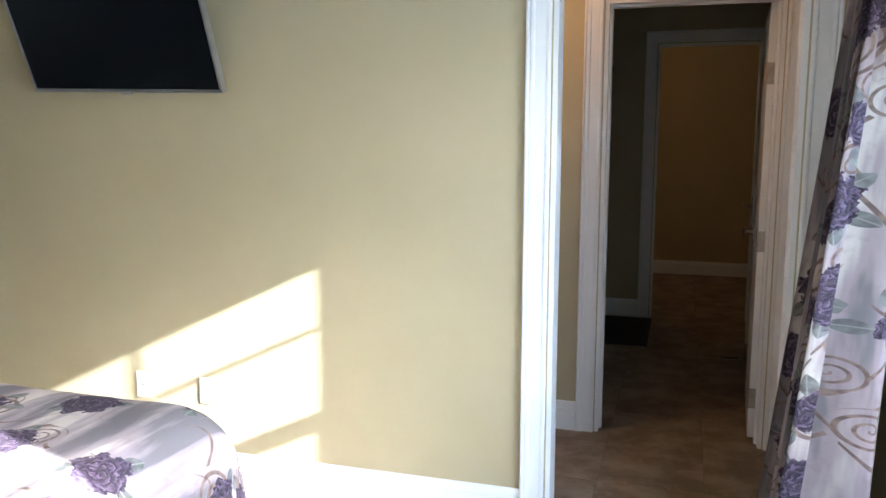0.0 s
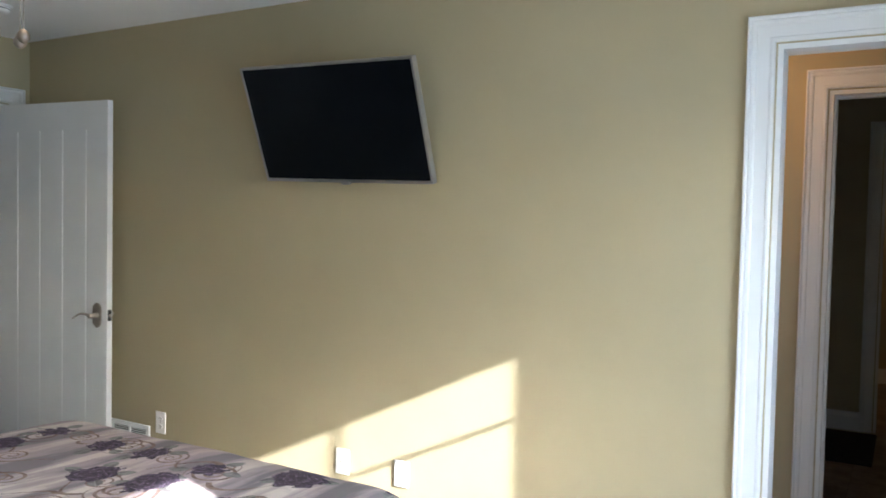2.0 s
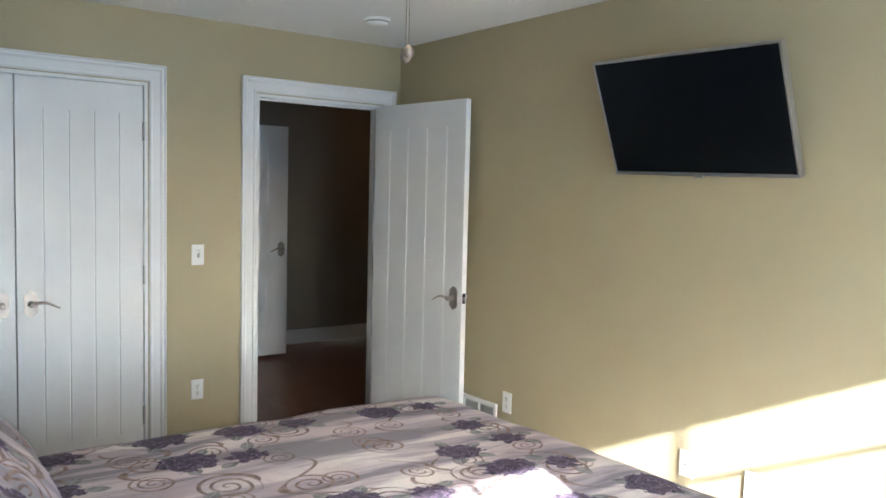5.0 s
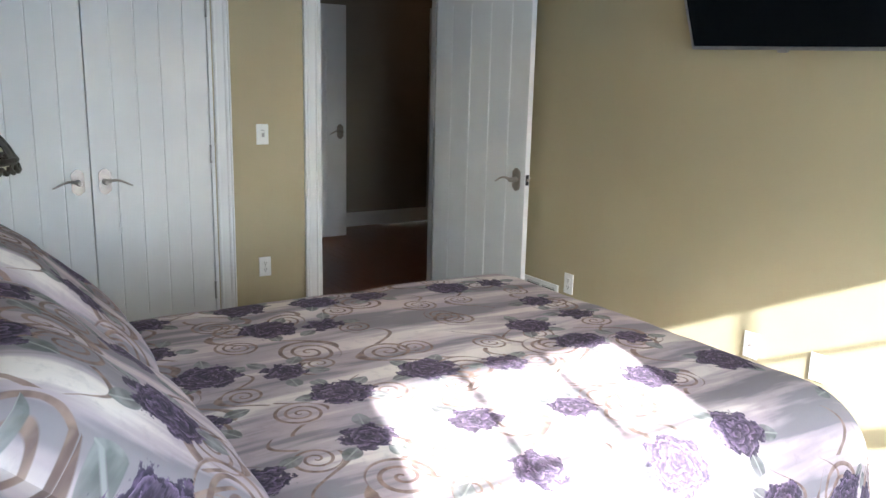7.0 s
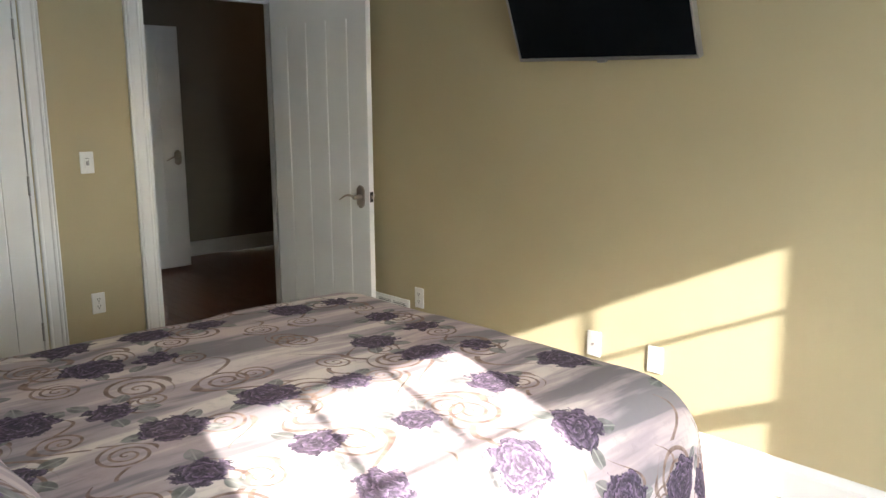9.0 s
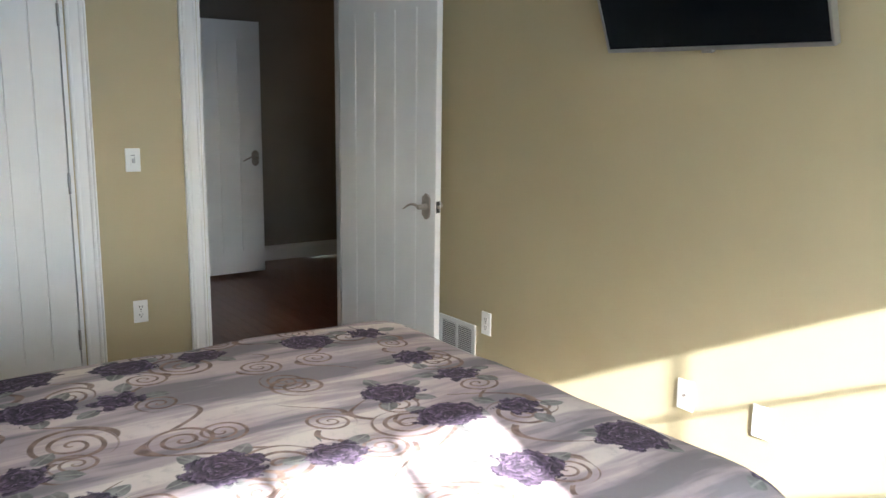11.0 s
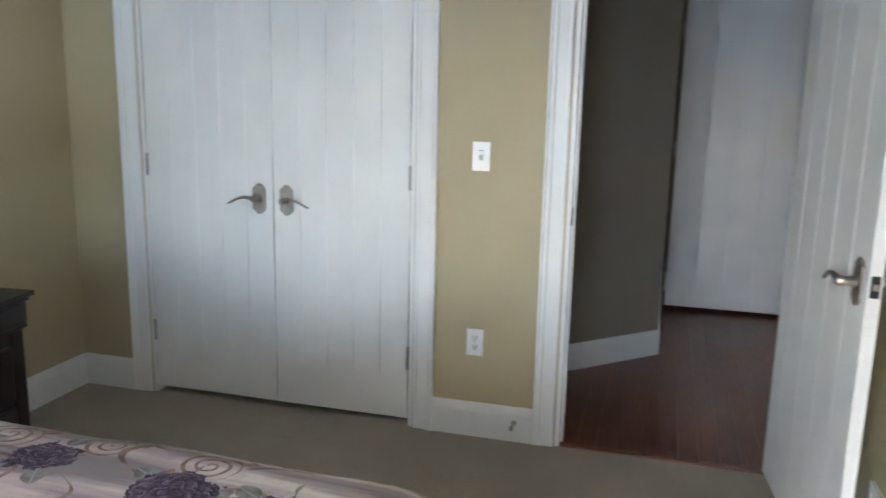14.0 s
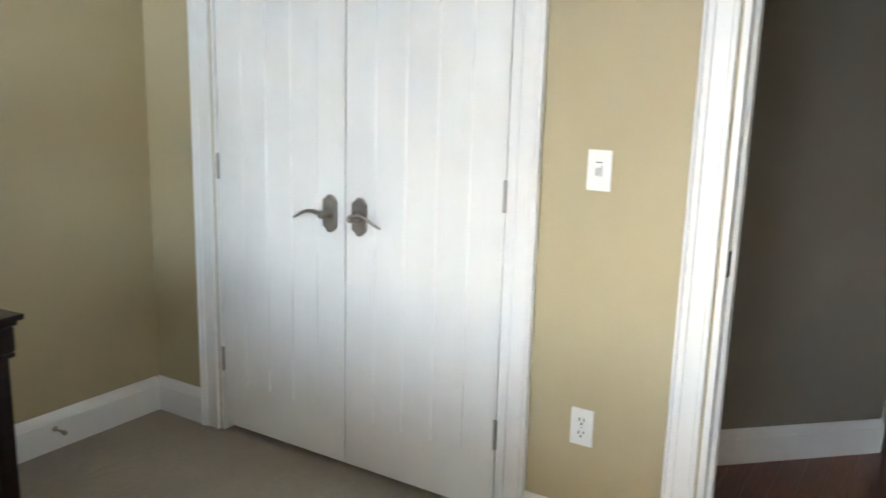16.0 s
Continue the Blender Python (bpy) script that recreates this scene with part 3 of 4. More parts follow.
for side, name in ((0, "closet_door"), (1, "closet_door")):
    yy = CLOSET[0] + 0.018 + gap + side * (cw + gap)
    d = thing(name, pose(X0 - 0.004, yy, 0.032, 0, 0, 90), "white painted closet door with vertical grooves, closed", "door", "pair of closet doors")
    part("leaf", slab(cw, HEAD - 0.018 - 0.036, 0.035, first=0.125), DOOR, d)
    lever_parts(d, cw - 0.062 if side == 0 else 0.062, 0.93, 0, -1, -1 if side == 0 else 1)
    hinge_parts(d, -0.002 if side == 0 else cw + 0.002, (0.277, 1.055, 1.835), 0)

# the bedroom door, open against the television wall
hx, hy = X0 + 0.012, 3.408
turn = math.degrees(math.atan2(3.498 - hy, -2.745 - hx))
d = thing("door_1", pose(hx, hy, 0.022, 0, 0, turn), "white painted panel door with vertical grooves, standing open", "door")
LW = 0.838
part("leaf", slab(LW, HEAD - 0.038, 0.036, first=0.155), DOOR, d)
lever_parts(d, LW - 0.064, 0.943, 0, -1, -1)
lever_parts(d, LW - 0.064, 0.943, 0.036, 1, -1)
part("latch_plate", boxes((LW, LW + 0.002, 0.006, 0.030, 0.913, 0.973)), DARK, d, "dark metal latch plate")
part("latch_bolt", boxes((LW, LW + 0.010, 0.012, 0.024, 0.935, 0.951), bevel=0.002), NICKEL, d)
hinge_parts(d, -0.004, (0.277, 1.055, 1.82), 0.036)

# door standing in the hall
d = thing("door_2", pose(-5.98, 3.02, 0.03, 0, 0, 90), "white painted grooved door standing open in the dim hall", "door")
part("leaf", slab(0.92, 2.115, 0.036, first=0.20, n=4), DOOR, d)
lever_parts(d, 0.855, 0.985, 0, -1, -1)
hinge_parts(d, -0.004, (0.277, 1.055, 1.82), 0.036)

# door of the passage, open along its side
d = thing("door_3", pose(NEXT[1] - 0.022, NEXT_Y + 0.115, 0.012, 0, 0, 87), "white painted door swung open into the passage", "door")
part("leaf", slab(0.74, NHEAD - 0.04, 0.036), DOOR, d)
lever_parts(d, 0.68, 0.95, 0.036, 1, -1)
for z in (0.20, 0.98, 1.77):
    hg = part("hinge", boxes((-0.003, 0.0, 0.002, 0.034, z - 0.05, z + 0.05)), NICKEL, d, "satin nickel butt hinge")
    part("knuckle", lathe([(0.006, z - 0.05), (0.006, z + 0.05)], 10, m=pose(-0.004, 0.040, 0)), NICKEL, hg)
# door of the far doorway, open towards the passage
d = thing("door_4", pose(FAR[1] - 0.02, FAR_Y - 0.02, 0.012, 0, 0, -94), "painted door of the far doorway, standing open", "door")
part("leaf", slab(0.70, FAR_H - 0.05, 0.036), DOOR, d)
lever_parts(d, 0.63, 0.98, 0.0, -1, -1)
# strike plates on the jambs
for m, dark in ((pose(X0 - 0.03, HALL_DOOR[0] + 0.018, 0.965, 0, 0, 0), 1), (pose(FAR[0] + 0.018, FAR_Y + 0.05, 1.0, 0, 0, -90), 1)):
    tagged(link("strike_plate", boxes((-0.014, 0.014, 0, 0.002, -0.035, 0.035)), DARK, m=m), "dark metal strike plate set in the door jamb", "strike plate")


# ---- wall fittings ----
def wall_plate(m, kind):
    label = {"outlet": "white duplex electrical outlet on the wall", "switch": "white toggle light switch on the wall", "cable": "white cable outlet plate on the wall"}[kind]
    p = thing("outlet" if kind != "switch" else "light_switch", m, label, "outlet" if kind != "switch" else "light switch", "wall plates")
    part("plate", boxes((-0.036, 0.036, -0.007, 0, -0.058, 0.058), bevel=0.003), PLATE, p)
    if kind == "outlet":
        for z in (-0.020, 0.020):
            rc = part("receptacle", prism([(0.017 * math.cos(a) * 1.0, z + 0.0145 * max(-0.85, min(0.85, math.sin(a)))) for a in [k * math.pi / 10 for k in range(20)]], -0.007, -0.009), PLATE, p)
            part("slot", boxes((-0.0085, -0.0055, -0.0096, -0.0085, z - 0.001, z + 0.009), (0.0055, 0.0085, -0.0096, -0.0085, z - 0.001, z + 0.009), (-0.003, 0.003, -0.0096, -0.0085, z - 0.011, z - 0.005)), DARK, rc)
        part("screw", lathe([(0.003, 0), (0.003, 0.0015)], 8, m=pose(0, -0.007, 0, 90)), STEEL, p)
    elif kind == "switch":
        part("switch_frame", boxes((-0.013, 0.013, -0.0085, -0.007, -0.030, 0.030), bevel=0.001), PLATE, p)
        part("rocker", boxes((-0.006, 0.006, -0.019, -0.008, -0.014, 0.008), bevel=0.002), STEEL, p, "grey toggle lever with a locking tab")
        part("slider", boxes((0.007, 0.010, -0.011, -0.008, -0.016, 0.016)), STEEL, p)
        part("label_bar", boxes((-0.010, 0.010, -0.0092, -0.0084, 0.022, 0.0245)), DARK, p)
    else:
        part("socket", tube([(0, -0.007, 0), (0, -0.018, 0)], [0.005, 0.005], 10), NICKEL, p)
    return p


wall_plate(pose(X0, 2.247, 1.19, 0, 0, 90), "switch")
wall_plate(pose(X0, 2.245, 0.415, 0, 0, 90), "outlet")
wall_plate(pose(-2.445, Y1, 0.413), "outlet")
wall_plate(pose(-0.926, Y1, 0.413), "outlet")
wall_plate(pose(-1.246, Y1, 0.413), "cable")

# return-air grille low on the wall
vent = thing("wall_vent", pose(-2.685, Y1, 0.290) @ Matrix.Diagonal((0.80, 1, 0.88, 1)), "white metal return-air grille low on the wall", "vent")
part("frame", boxes((-0.195, -0.165, -0.012, 0, -0.105, 0.105), (0.165, 0.195, -0.012, 0, -0.105, 0.105), (-0.165, 0.165, -0.012, 0, 0.078, 0.105), (-0.165, 0.165, -0.012, 0, -0.105, -0.078), (-0.008, 0.008, -0.011, 0, -0.078, 0.078), bevel=0.002), PLATE, vent)
# no hole in the wall: the duct's shade is put into a near-black sheet
part("backing", boxes((-0.165, 0.165, -0.002, 0, -0.078, 0.078)), DARK, vent, "near-black sheet standing for the shade inside the duct")
slat = bmesh.new()
box(slat, -0.0785, 0.0785, -0.0045, 0.0035, -0.0017, 0.0017)
slat.transform(Matrix.Rotation(radians(-12), 4, "X"))
first = part("slat", slat, PLATE, vent, m=pose(-0.0865, -0.006, -0.07))
for sx in (-0.0865, 0.0865):
    for k in range(13):
        if sx > 0 or k:
            o = new("slat", first.data)
            o.parent, o.matrix_basis = vent, pose(sx, -0.006, -0.07 + k * 0.0117)


def door_stop(m):
    s = thing("door_stop", m, "small brushed metal door stop on the baseboard", "door stop")
    part("post", tube([(0, 0, 0), (0, -0.004, 0), (0, -0.005, 0), (0, -0.055, 0)], [0.011, 0.011, 0.005, 0.005], 12), NICKEL, s, smooth=True)
    part("tip", tube([(0, -0.055, 0), (0, -0.068, 0), (0, -0.072, 0)], [0.009, 0.009, 0.006], 12), NICKEL, s, smooth=True)


door_stop(pose(X0 + 0.016, 2.425, 0.085, 0, 0, 90))
door_stop(pose(-2.80, Y1 - 0.016, 0.085))
door_stop(pose(-3.10, Y0 + 0.016, 0.085, 0, 0, 180))

# smoke detector
sd = thing("smoke_detector", pose(-2.93, 3.00, CH), "round white smoke detector on the ceiling", "smoke detector")
part("base_plate", lathe([(0.072, 0), (0.072, -0.010), (0.066, -0.012)], 32), PLATE, sd, smooth=True)
part("cover", lathe([(0.062, -0.010), (0.060, -0.026), (0.050, -0.036), (0.02, -0.039)], 32), PLATE, sd, smooth=True)
part("vent_ring", lathe([(0.0625, -0.016), (0.0625, -0.020)], 32), DARK, sd)

# ---- television ----
tv_w, tv_h = 0.905, 0.525
bl, br = Vector((-1.668, 3.546, 1.682)), Vector((-0.760, 3.546, 1.666))
tv = thing("television", Matrix.Translation((bl + br) / 2) @ Euler((radians(22.5), radians(1.2), radians(0.0))).to_matrix().to_4x4(), "black flat television in a slim silver bezel, tilted down", "television")
part("back_shell", boxes((-tv_w / 2 + 0.02, tv_w / 2 - 0.02, 0.02, 0.045, 0.02, tv_h - 0.02), (-0.28, 0.28, 0.04, 0.055, 0.10, 0.34), bevel=0.006), BLACK, tv)
part("bezel", boxes((-tv_w / 2, -tv_w / 2 + 0.010, -0.004, 0.028, 0, tv_h), (tv_w / 2 - 0.010, tv_w / 2, -0.004, 0.028, 0, tv_h), (-tv_w / 2 + 0.010, tv_w / 2 - 0.010, -0.004, 0.028, 0, 0.014), (-tv_w / 2 + 0.010, tv_w / 2 - 0.010, -0.004, 0.028, tv_h - 0.009, tv_h), bevel=0.0015), SILVER, tv, "slim silver bezel")
part("screen", boxes((-tv_w / 2 + 0.010, tv_w / 2 - 0.010, 0.0, 0.02, 0.014, tv_h - 0.009)), SCREEN, tv, "black glossy switched-off screen")
part("badge", boxes((-0.022, 0.022, -0.006, 0.012, -0.010, 0.006), bevel=0.003), SILVER, tv, "small oval maker's badge")
part("wall_bracket", boxes((-0.2, -0.17, 0.05, 0.075, 0.1, 0.34), (0.17, 0.2, 0.05, 0.075, 0.1, 0.34), (-0.2, 0.2, 0.055, 0.08, 0.2, 0.24)), BLACK, tv)
bracket = thing("television_mount", pose(-1.21, Y1, 1.89), "black steel wall mount behind the television", "wall mount")
part("wall_plate", boxes((-0.22, 0.22, -0.010, 0, -0.06, 0.14)), BLACK, bracket)
part("arm", boxes((-0.03, 0.03, -0.10, -0.010, 0.02, 0.06)), BLACK, bracket)

# ---- ceiling fan ----
fan = thing("ceiling_fan", pose(-1.272, 2.070, CH), "five-blade ceiling fan, dark walnut blades, antique brass, lit bowl", "ceiling fan")
part("canopy", lathe([(0.135, 0), (0.138, -0.012), (0.13, -0.03), (0.126, -0.034), (0.132, -0.046), (0.132, -0.075), (0.12, -0.09)], 48), FAN_METAL, fan, "antique brass motor housing", True)
part("motor", lathe([(0.118, -0.088), (0.112, -0.10), (0.102, -0.128), (0.085, -0.145), (0.06, -0.15)], 48), FAN_METAL, fan, smooth=True)
part("neck", lathe([(0.05, -0.118), (0.05, -0.162), (0.056, -0.168), (0.075, -0.176)], 32), FAN_METAL, fan, smooth=True)
part("glass_bowl", lathe([(0.132, -0.175), (0.141, -0.179), (0.140, -0.189), (0.126, -0.205), (0.110, -0.228), (0.096, -0.255), (0.078, -0.276), (0.050, -0.289), (0.02, -0.293)], 48), BOWL, fan, "frosted glass bowl, glowing warm white", True)
part("finial", lathe([(0.036, -0.287), (0.034, -0.297), (0.018, -0.302), (0.010, -0.310), (0.012, -0.317), (0.006, -0.324)], 20), FAN_METAL, fan, smooth=True)
for px, py, zz in ((-0.02, 0.03, -0.505), (0.012, 0.02, -0.495)):
    ch = part("pull_chain", tube([(px, py, -0.291), (px, py, zz)], [0.0016, 0.0016], 6), NICKEL, fan)
    part("pull_knob", lathe([(0.003, 0.022), (0.012, 0.015), (0.018, 0.004), (0.018, -0.006), (0.011, -0.016), (0.003, -0.020)], 12, m=pose(px, py, zz)), NICKEL, ch, smooth=True)
for k in range(5):
    a = 17 + 72 * k
    m = pose(0, 0, 0, 0, 0, a)
    iron = bmesh.new()
    for s in (-1, 1):
        tube([(0.085, s * 0.012, -0.132), (0.125, s * 0.030, -0.158), (0.16, s * 0.034, -0.162), (0.20, s * 0.022, -0.160)], [0.011, 0.009, 0.008, 0.010], 8, iron)
    box(iron, 0.18, 0.235, -0.03, 0.03, -0.160, -0.155, 0.002)
    iron.transform(m)
    part("blade_iron", iron, FAN_METAL, fan, "cast brass blade bracket", True)
    outline = [(0.17, -0.048), (0.20, -0.055), (0.47, -0.070), (0.565, -0.066), (0.594, -0.045), (0.602, 0.0), (0.594, 0.045), (0.565, 0.066), (0.47, 0.070), (0.20, 0.055), (0.17, 0.048)]
    bl_m = prism(outline, -0.0035, 0.0035)
    bl_m.transform(m @ pose(0, 0, -0.150) @ Matrix.Rotation(radians(-11), 4, "X") @ Matrix.Rotation(radians(-90), 4, "X") @ Matrix.Diagonal((1, 1, 1, 1)))
    part("blade", bl_m, BLADE, fan, "dark walnut fan blade")

# vestibule ceiling light, out of sight behind the wall
vl = thing("vestibule_ceiling_light", pose(0.0, 4.15, CH), "small warm flush ceiling light of the vestibule", "ceiling light")
part("light_base", lathe([(0.09, 0), (0.09, -0.03)], 24), FAN_METAL, vl)

# ---- bed ----
BX0, BX1, BTOP = -1.77, -0.245, 0.757
BY0, BY1 = 0.36, 2.58
bed = thing("bed", pose((BX0 + BX1) / 2, BY0, 0), "queen bed, mattress on a low frame under its comforter", "bed")
hw = (BX1 - BX0) / 2
part("frame", boxes((-hw, hw, 0.0, BY1 - BY0, 0.14, 0.2)), ESPRESSO, bed)
for sx in (-hw + 0.08, hw - 0.08):
    for sy in (0.08, BY1 - BY0 - 0.08):
        part("leg", boxes((sx - 0.03, sx + 0.03, sy - 0.03, sy + 0.03, 0, 0.14)), ESPRESSO, bed)
part("box_spring", boxes((-hw, hw, 0, BY1 - BY0 - 0.01, 0.2, 0.40), bevel=0.02), MATTRESS, bed)
part("mattress", boxes((-hw + 0.03, hw - 0.03, 0, BY1 - BY0 - 0.05, 0.40, BTOP - 0.05), bevel=0.09), MATTRESS, bed)


def drape(name, x0, x1, y0, y1, top, radius, drop, step, mat, label, category):
    """A comforter over a rounded block: flat on top, rolling over three edges."""
    bm = bmesh.new()
    uv = bm.loops.layers.uv.new("UVMap")
    cx, half = (x0 + x1) / 2, (x1 - x0) / 2
    fu, fv = half - radius * 0.75, y1 - y0 - radius * 0.75
    nu, nv = int((2 * fu + 2 * drop) / step), int((fv + drop) / step)
    grid = {}
    for i in range(nu + 1):
        for j in range(nv + 1):
            u = -fu - drop + (2 * fu + 2 * drop) * i / nu
            v = (fv + drop) * j / nv
            du, dv = max(0.0, abs(u) - fu), max(0.0, v - fv)
            dist = math.hypot(du, dv)
            if dist > drop + 0.02:
                lim = (drop + 0.02) / dist
                du, dv, dist = du * lim, dv * lim, drop + 0.02
            arc = radius * math.pi / 2
            if dist < arc:
                o, dn = radius * math.sin(dist / radius), radius * (1 - math.cos(dist / radius))
            else:
                o, dn = radius + 0.08 * (dist - arc), radius + dist - arc
            s = math.copysign(1, u)
            ex, ey = (du / dist * s, dv / dist) if dist > 0 else (0, 0)
            hang = max(0.0, min(1.0, (dist - arc * 0.7) / 0.3))
            along = v if du > dv else u
            ripple = 0.016 * hang * math.sin(along * 17 + 1.3 * math.sin(along * 5))
            o += ripple
            soft = 0.012 * noise.noise(Vector((u * 2.6, v * 2.6, 0))) + 0.006 * noise.noise(Vector((u * 7, v * 5, 3)))
            crown = 0.03 * (1 - min(1.0, (abs(u) / half)) ** 4) * (1 - min(1.0, v / (y1 - y0)) ** 6)
            p = Vector((cx + max(-fu, min(fu, u)) + ex * o, y0 + min(v, fv) + ey * o, top - dn - 0.02 + crown + soft))
            grid[i, j] = (bm.verts.new(p), (u, v))
    for i in range(nu):
        for j in range(nv):
            q = [grid[i, j], grid[i + 1, j], grid[i + 1, j + 1], grid[i, j + 1]]
            f = bm.faces.new([a for a, _ in q])
            for lp, (_, t) in zip(f.loops, q):
                lp[uv].uv = t
    rim = [grid[0, j][0].co.copy() for j in range(0, nv + 1, 2)] + [grid[i, nv][0].co.copy() for i in range(2, nu + 1, 2)] + [grid[nu, j][0].co.copy() for j in range(nv - 2, -1, -2)]
    ob = link(name, bm, mat, smooth=True)
    part("piping", tube(rim, 0.007, 8), mat, ob, "corded edge", True)
    mod = ob.modifiers.new("thickness", "SOLIDIFY")
    mod.thickness, mod.offset = 0.02, -1
    return tagged(ob, label, category)


drape("comforter", BX0 - 0.05, BX1 + 0.045, BY0, BY1 + 0.085, BTOP + 0.018, 0.20, 0.62, 0.028, PRINT, "purple rose and scroll printed comforter spread over the bed", "comforter")


def pillow(name, m, w, h, t, label):
    """A plump sham: two bulging sheets joined at a flat flange."""
    bm = bmesh.new()
    uv = bm.loops.layers.uv.new("UVMap")
    n = 26
    for side in (-1, 1):
        g = {}
        for i in range(n + 1):
            for j in range(n + 1):
                a, b = 2 * i / n - 1, 2 * j / n - 1
                bulge = max(0.0, (1 - a ** 4) * (1 - b ** 4)) ** 0.55
                pinch = 1 - 0.06 * (abs(a * b)) ** 2 + 0.0
                wr = 0.010 * noise.noise(Vector((a * 3, b * 3, side * 2.0 + m.translation.x)))
                x, z = a * w / 2 * (1 - 0.05 * (1 - b * b)) * pinch, b * h / 2 * (1 - 0.06 * (1 - a * a)) * pinch
                g[i, j] = (bm.verts.new((x, side * (0.006 + bulge * t / 2 + wr * bulge), z)), (a * w * 0.42 + 0.62, b * h * 0.42 + 0.48))
        for i in range(n):
            for j in range(n):
                q = [g[i, j], g[i + 1, j], g[i + 1, j + 1], g[i, j + 1]]
                f = bm.faces.new([k for k, _ in q])
                for lp, (_, tt) in zip(f.loops, q):
                    lp[uv].uv = tt
    bmesh.ops.remove_doubles(bm, verts=bm.verts, dist=0.0125)
    ob = link(name, bm, PRINT, smooth=True, m=m)
    return tagged(ob, label, "pillow", "bed pillows")


for x in (-0.60, -1.42):
    pillow("pillow", pose(x, 0.82, 0.905, 46, 0, 0), 0.80, 0.66, 0.25, "plump pillow in a purple rose printed sham")

# ---- curtain ----
def curtain(name, y0, y1, x, z0, z1, label):
    bm = bmesh.new()
    uv = bm.loops.layers.uv.new("UVMap")
    nu, nv = 120, 30
    g = {}
    for i in range(nu + 1):
        s = i / nu
        for j in range(nv + 1):
            h = j / nv
            flare = 1.0 + 0.04 * (1 - h) ** 2
            ph = 1.3 + s * 2 * math.pi * 4.5 + 0.3 * math.sin(3 * h)
            deep = (0.098 + 0.014 * math.sin(7 * s)) * (0.45 + 0.8 * (1 - h))
            px = x + deep * math.sin(ph) - 0.145 * (1 - h) ** 1.1
            py = (y0 + y1) / 2 + (s - 0.5) * (y1 - y0) * flare + 0.018 * math.sin(2 * ph)
            g[i, j] = (bm.verts.new((px, py, z0 + (z1 - z0) * h)), (s * 1.35, z1 * h))
    for i in range(nu):
        for j in range(nv):
            q = [g[i, j], g[i + 1, j], g[i + 1, j + 1], g[i, j + 1]]
            f = bm.faces.new([k for k, _ in q])
            for lp, (_, t) in zip(f.loops, q):
                lp[uv].uv = t
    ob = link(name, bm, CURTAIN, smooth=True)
    return tagged(ob, label, "curtain")


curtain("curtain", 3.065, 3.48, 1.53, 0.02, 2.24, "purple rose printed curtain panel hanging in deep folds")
rod = thing("curtain_rod", pose(1.435, 0.5, 2.255), "slim dark metal curtain rod over the windows", "curtain rod")
part("pole", tube([(0, 0, 0), (0, 3.02, 0)], [0.010, 0.010], 12), BRONZE, rod, smooth=True)
for yy in (0.1, 1.4, 2.98):
    part("bracket", boxes((0.0, 0.165, yy - 0.008, yy + 0.008, -0.012, 0.004)), BRONZE, rod)

# ---- nightstand and what stands on it ----
NS = pose(-2.282, 0.650, 0, 0, 0, 6)
ns = thing("nightstand", NS, "dark espresso wooden nightstand with a moulded top and brass pulls", "nightstand")
w, dp = 0.74, 0.46
TOPZ = 0.733
part("top", boxes((-w / 2 - 0.025, w / 2 + 0.025, -dp / 2, dp / 2 + 0.03, TOPZ - 0.018, TOPZ), (-w / 2 - 0.012, w / 2 + 0.012, -dp / 2, dp / 2 + 0.017, TOPZ - 0.034, TOPZ - 0.018), bevel=0.004), ESPRESSO, ns)
part("apron", boxes((-w / 2 - 0.006, w / 2 + 0.006, -dp / 2, dp / 2 + 0.012, TOPZ - 0.115, TOPZ - 0.034), bevel=0.012), ESPRESSO, ns)
part("lower_moulding", boxes((-w / 2 - 0.004, w / 2 + 0.004, -dp / 2, dp / 2 + 0.008, TOPZ - 0.130, TOPZ - 0.115), bevel=0.004), ESPRESSO, ns)
part("body", boxes((-w / 2 + 0.015, w / 2 - 0.015, -dp / 2, dp / 2 - 0.012, 0.10, TOPZ - 0.13)), ESPRESSO, ns)
part("plinth", boxes((-w / 2 - 0.012, w / 2 + 0.012, -dp / 2, dp / 2 + 0.012, 0.0, 0.085), (-w / 2, w / 2, -dp / 2, dp / 2, 0.085, 0.13), bevel=0.008), ESPRESSO, ns)
for side in (-1, 1):
    part("corner_post", boxes((side * (w / 2 - 0.04) - 0.028, side * (w / 2 - 0.04) + 0.028, dp / 2 - 0.012, dp / 2, 0.13, TOPZ - 0.13), bevel=0.004), ESPRESSO, ns)
for zc in (0.235, 0.455):
    dr = part("drawer", boxes((-w / 2 + 0.075, w / 2 - 0.075, dp / 2 - 0.02, dp / 2 + 0.004, zc - 0.10, zc + 0.10), bevel=0.006), ESPRESSO, ns)
    pull = part("pull", tube([(-0.05 + 0.01 * k, dp / 2 + 0.022 + 0.010 * math.sin(k * math.pi / 10), zc - 0.010 - 0.016 * math.sin(k * math.pi / 10)) for k in range(11)], 0.0045, 8), BRONZE, dr, "aged brass bail pull", True)
    for sx in (-0.05, 0.05):
        part("rosette", tube([(sx, dp / 2 + 0.004, zc), (sx, dp / 2 + 0.012, zc), (sx, dp / 2 + 0.026, zc - 0.004)], [0.017, 0.013, 0.007], 14), BRONZE, dr, smooth=True)

LAMP_AT = (-2.322, 0.672)
tl = thing("table_lamp", pose(*LAMP_AT, TOPZ), "antique bronze table lamp with a domed amber glass panel shade", "table lamp")
part("foot", lathe([(0.115, 0.030), (0.122, 0.036), (0.118, 0.046), (0.095, 0.058), (0.07, 0.066), (0.05, 0.076)], 32), BRONZE, tl, smooth=True)
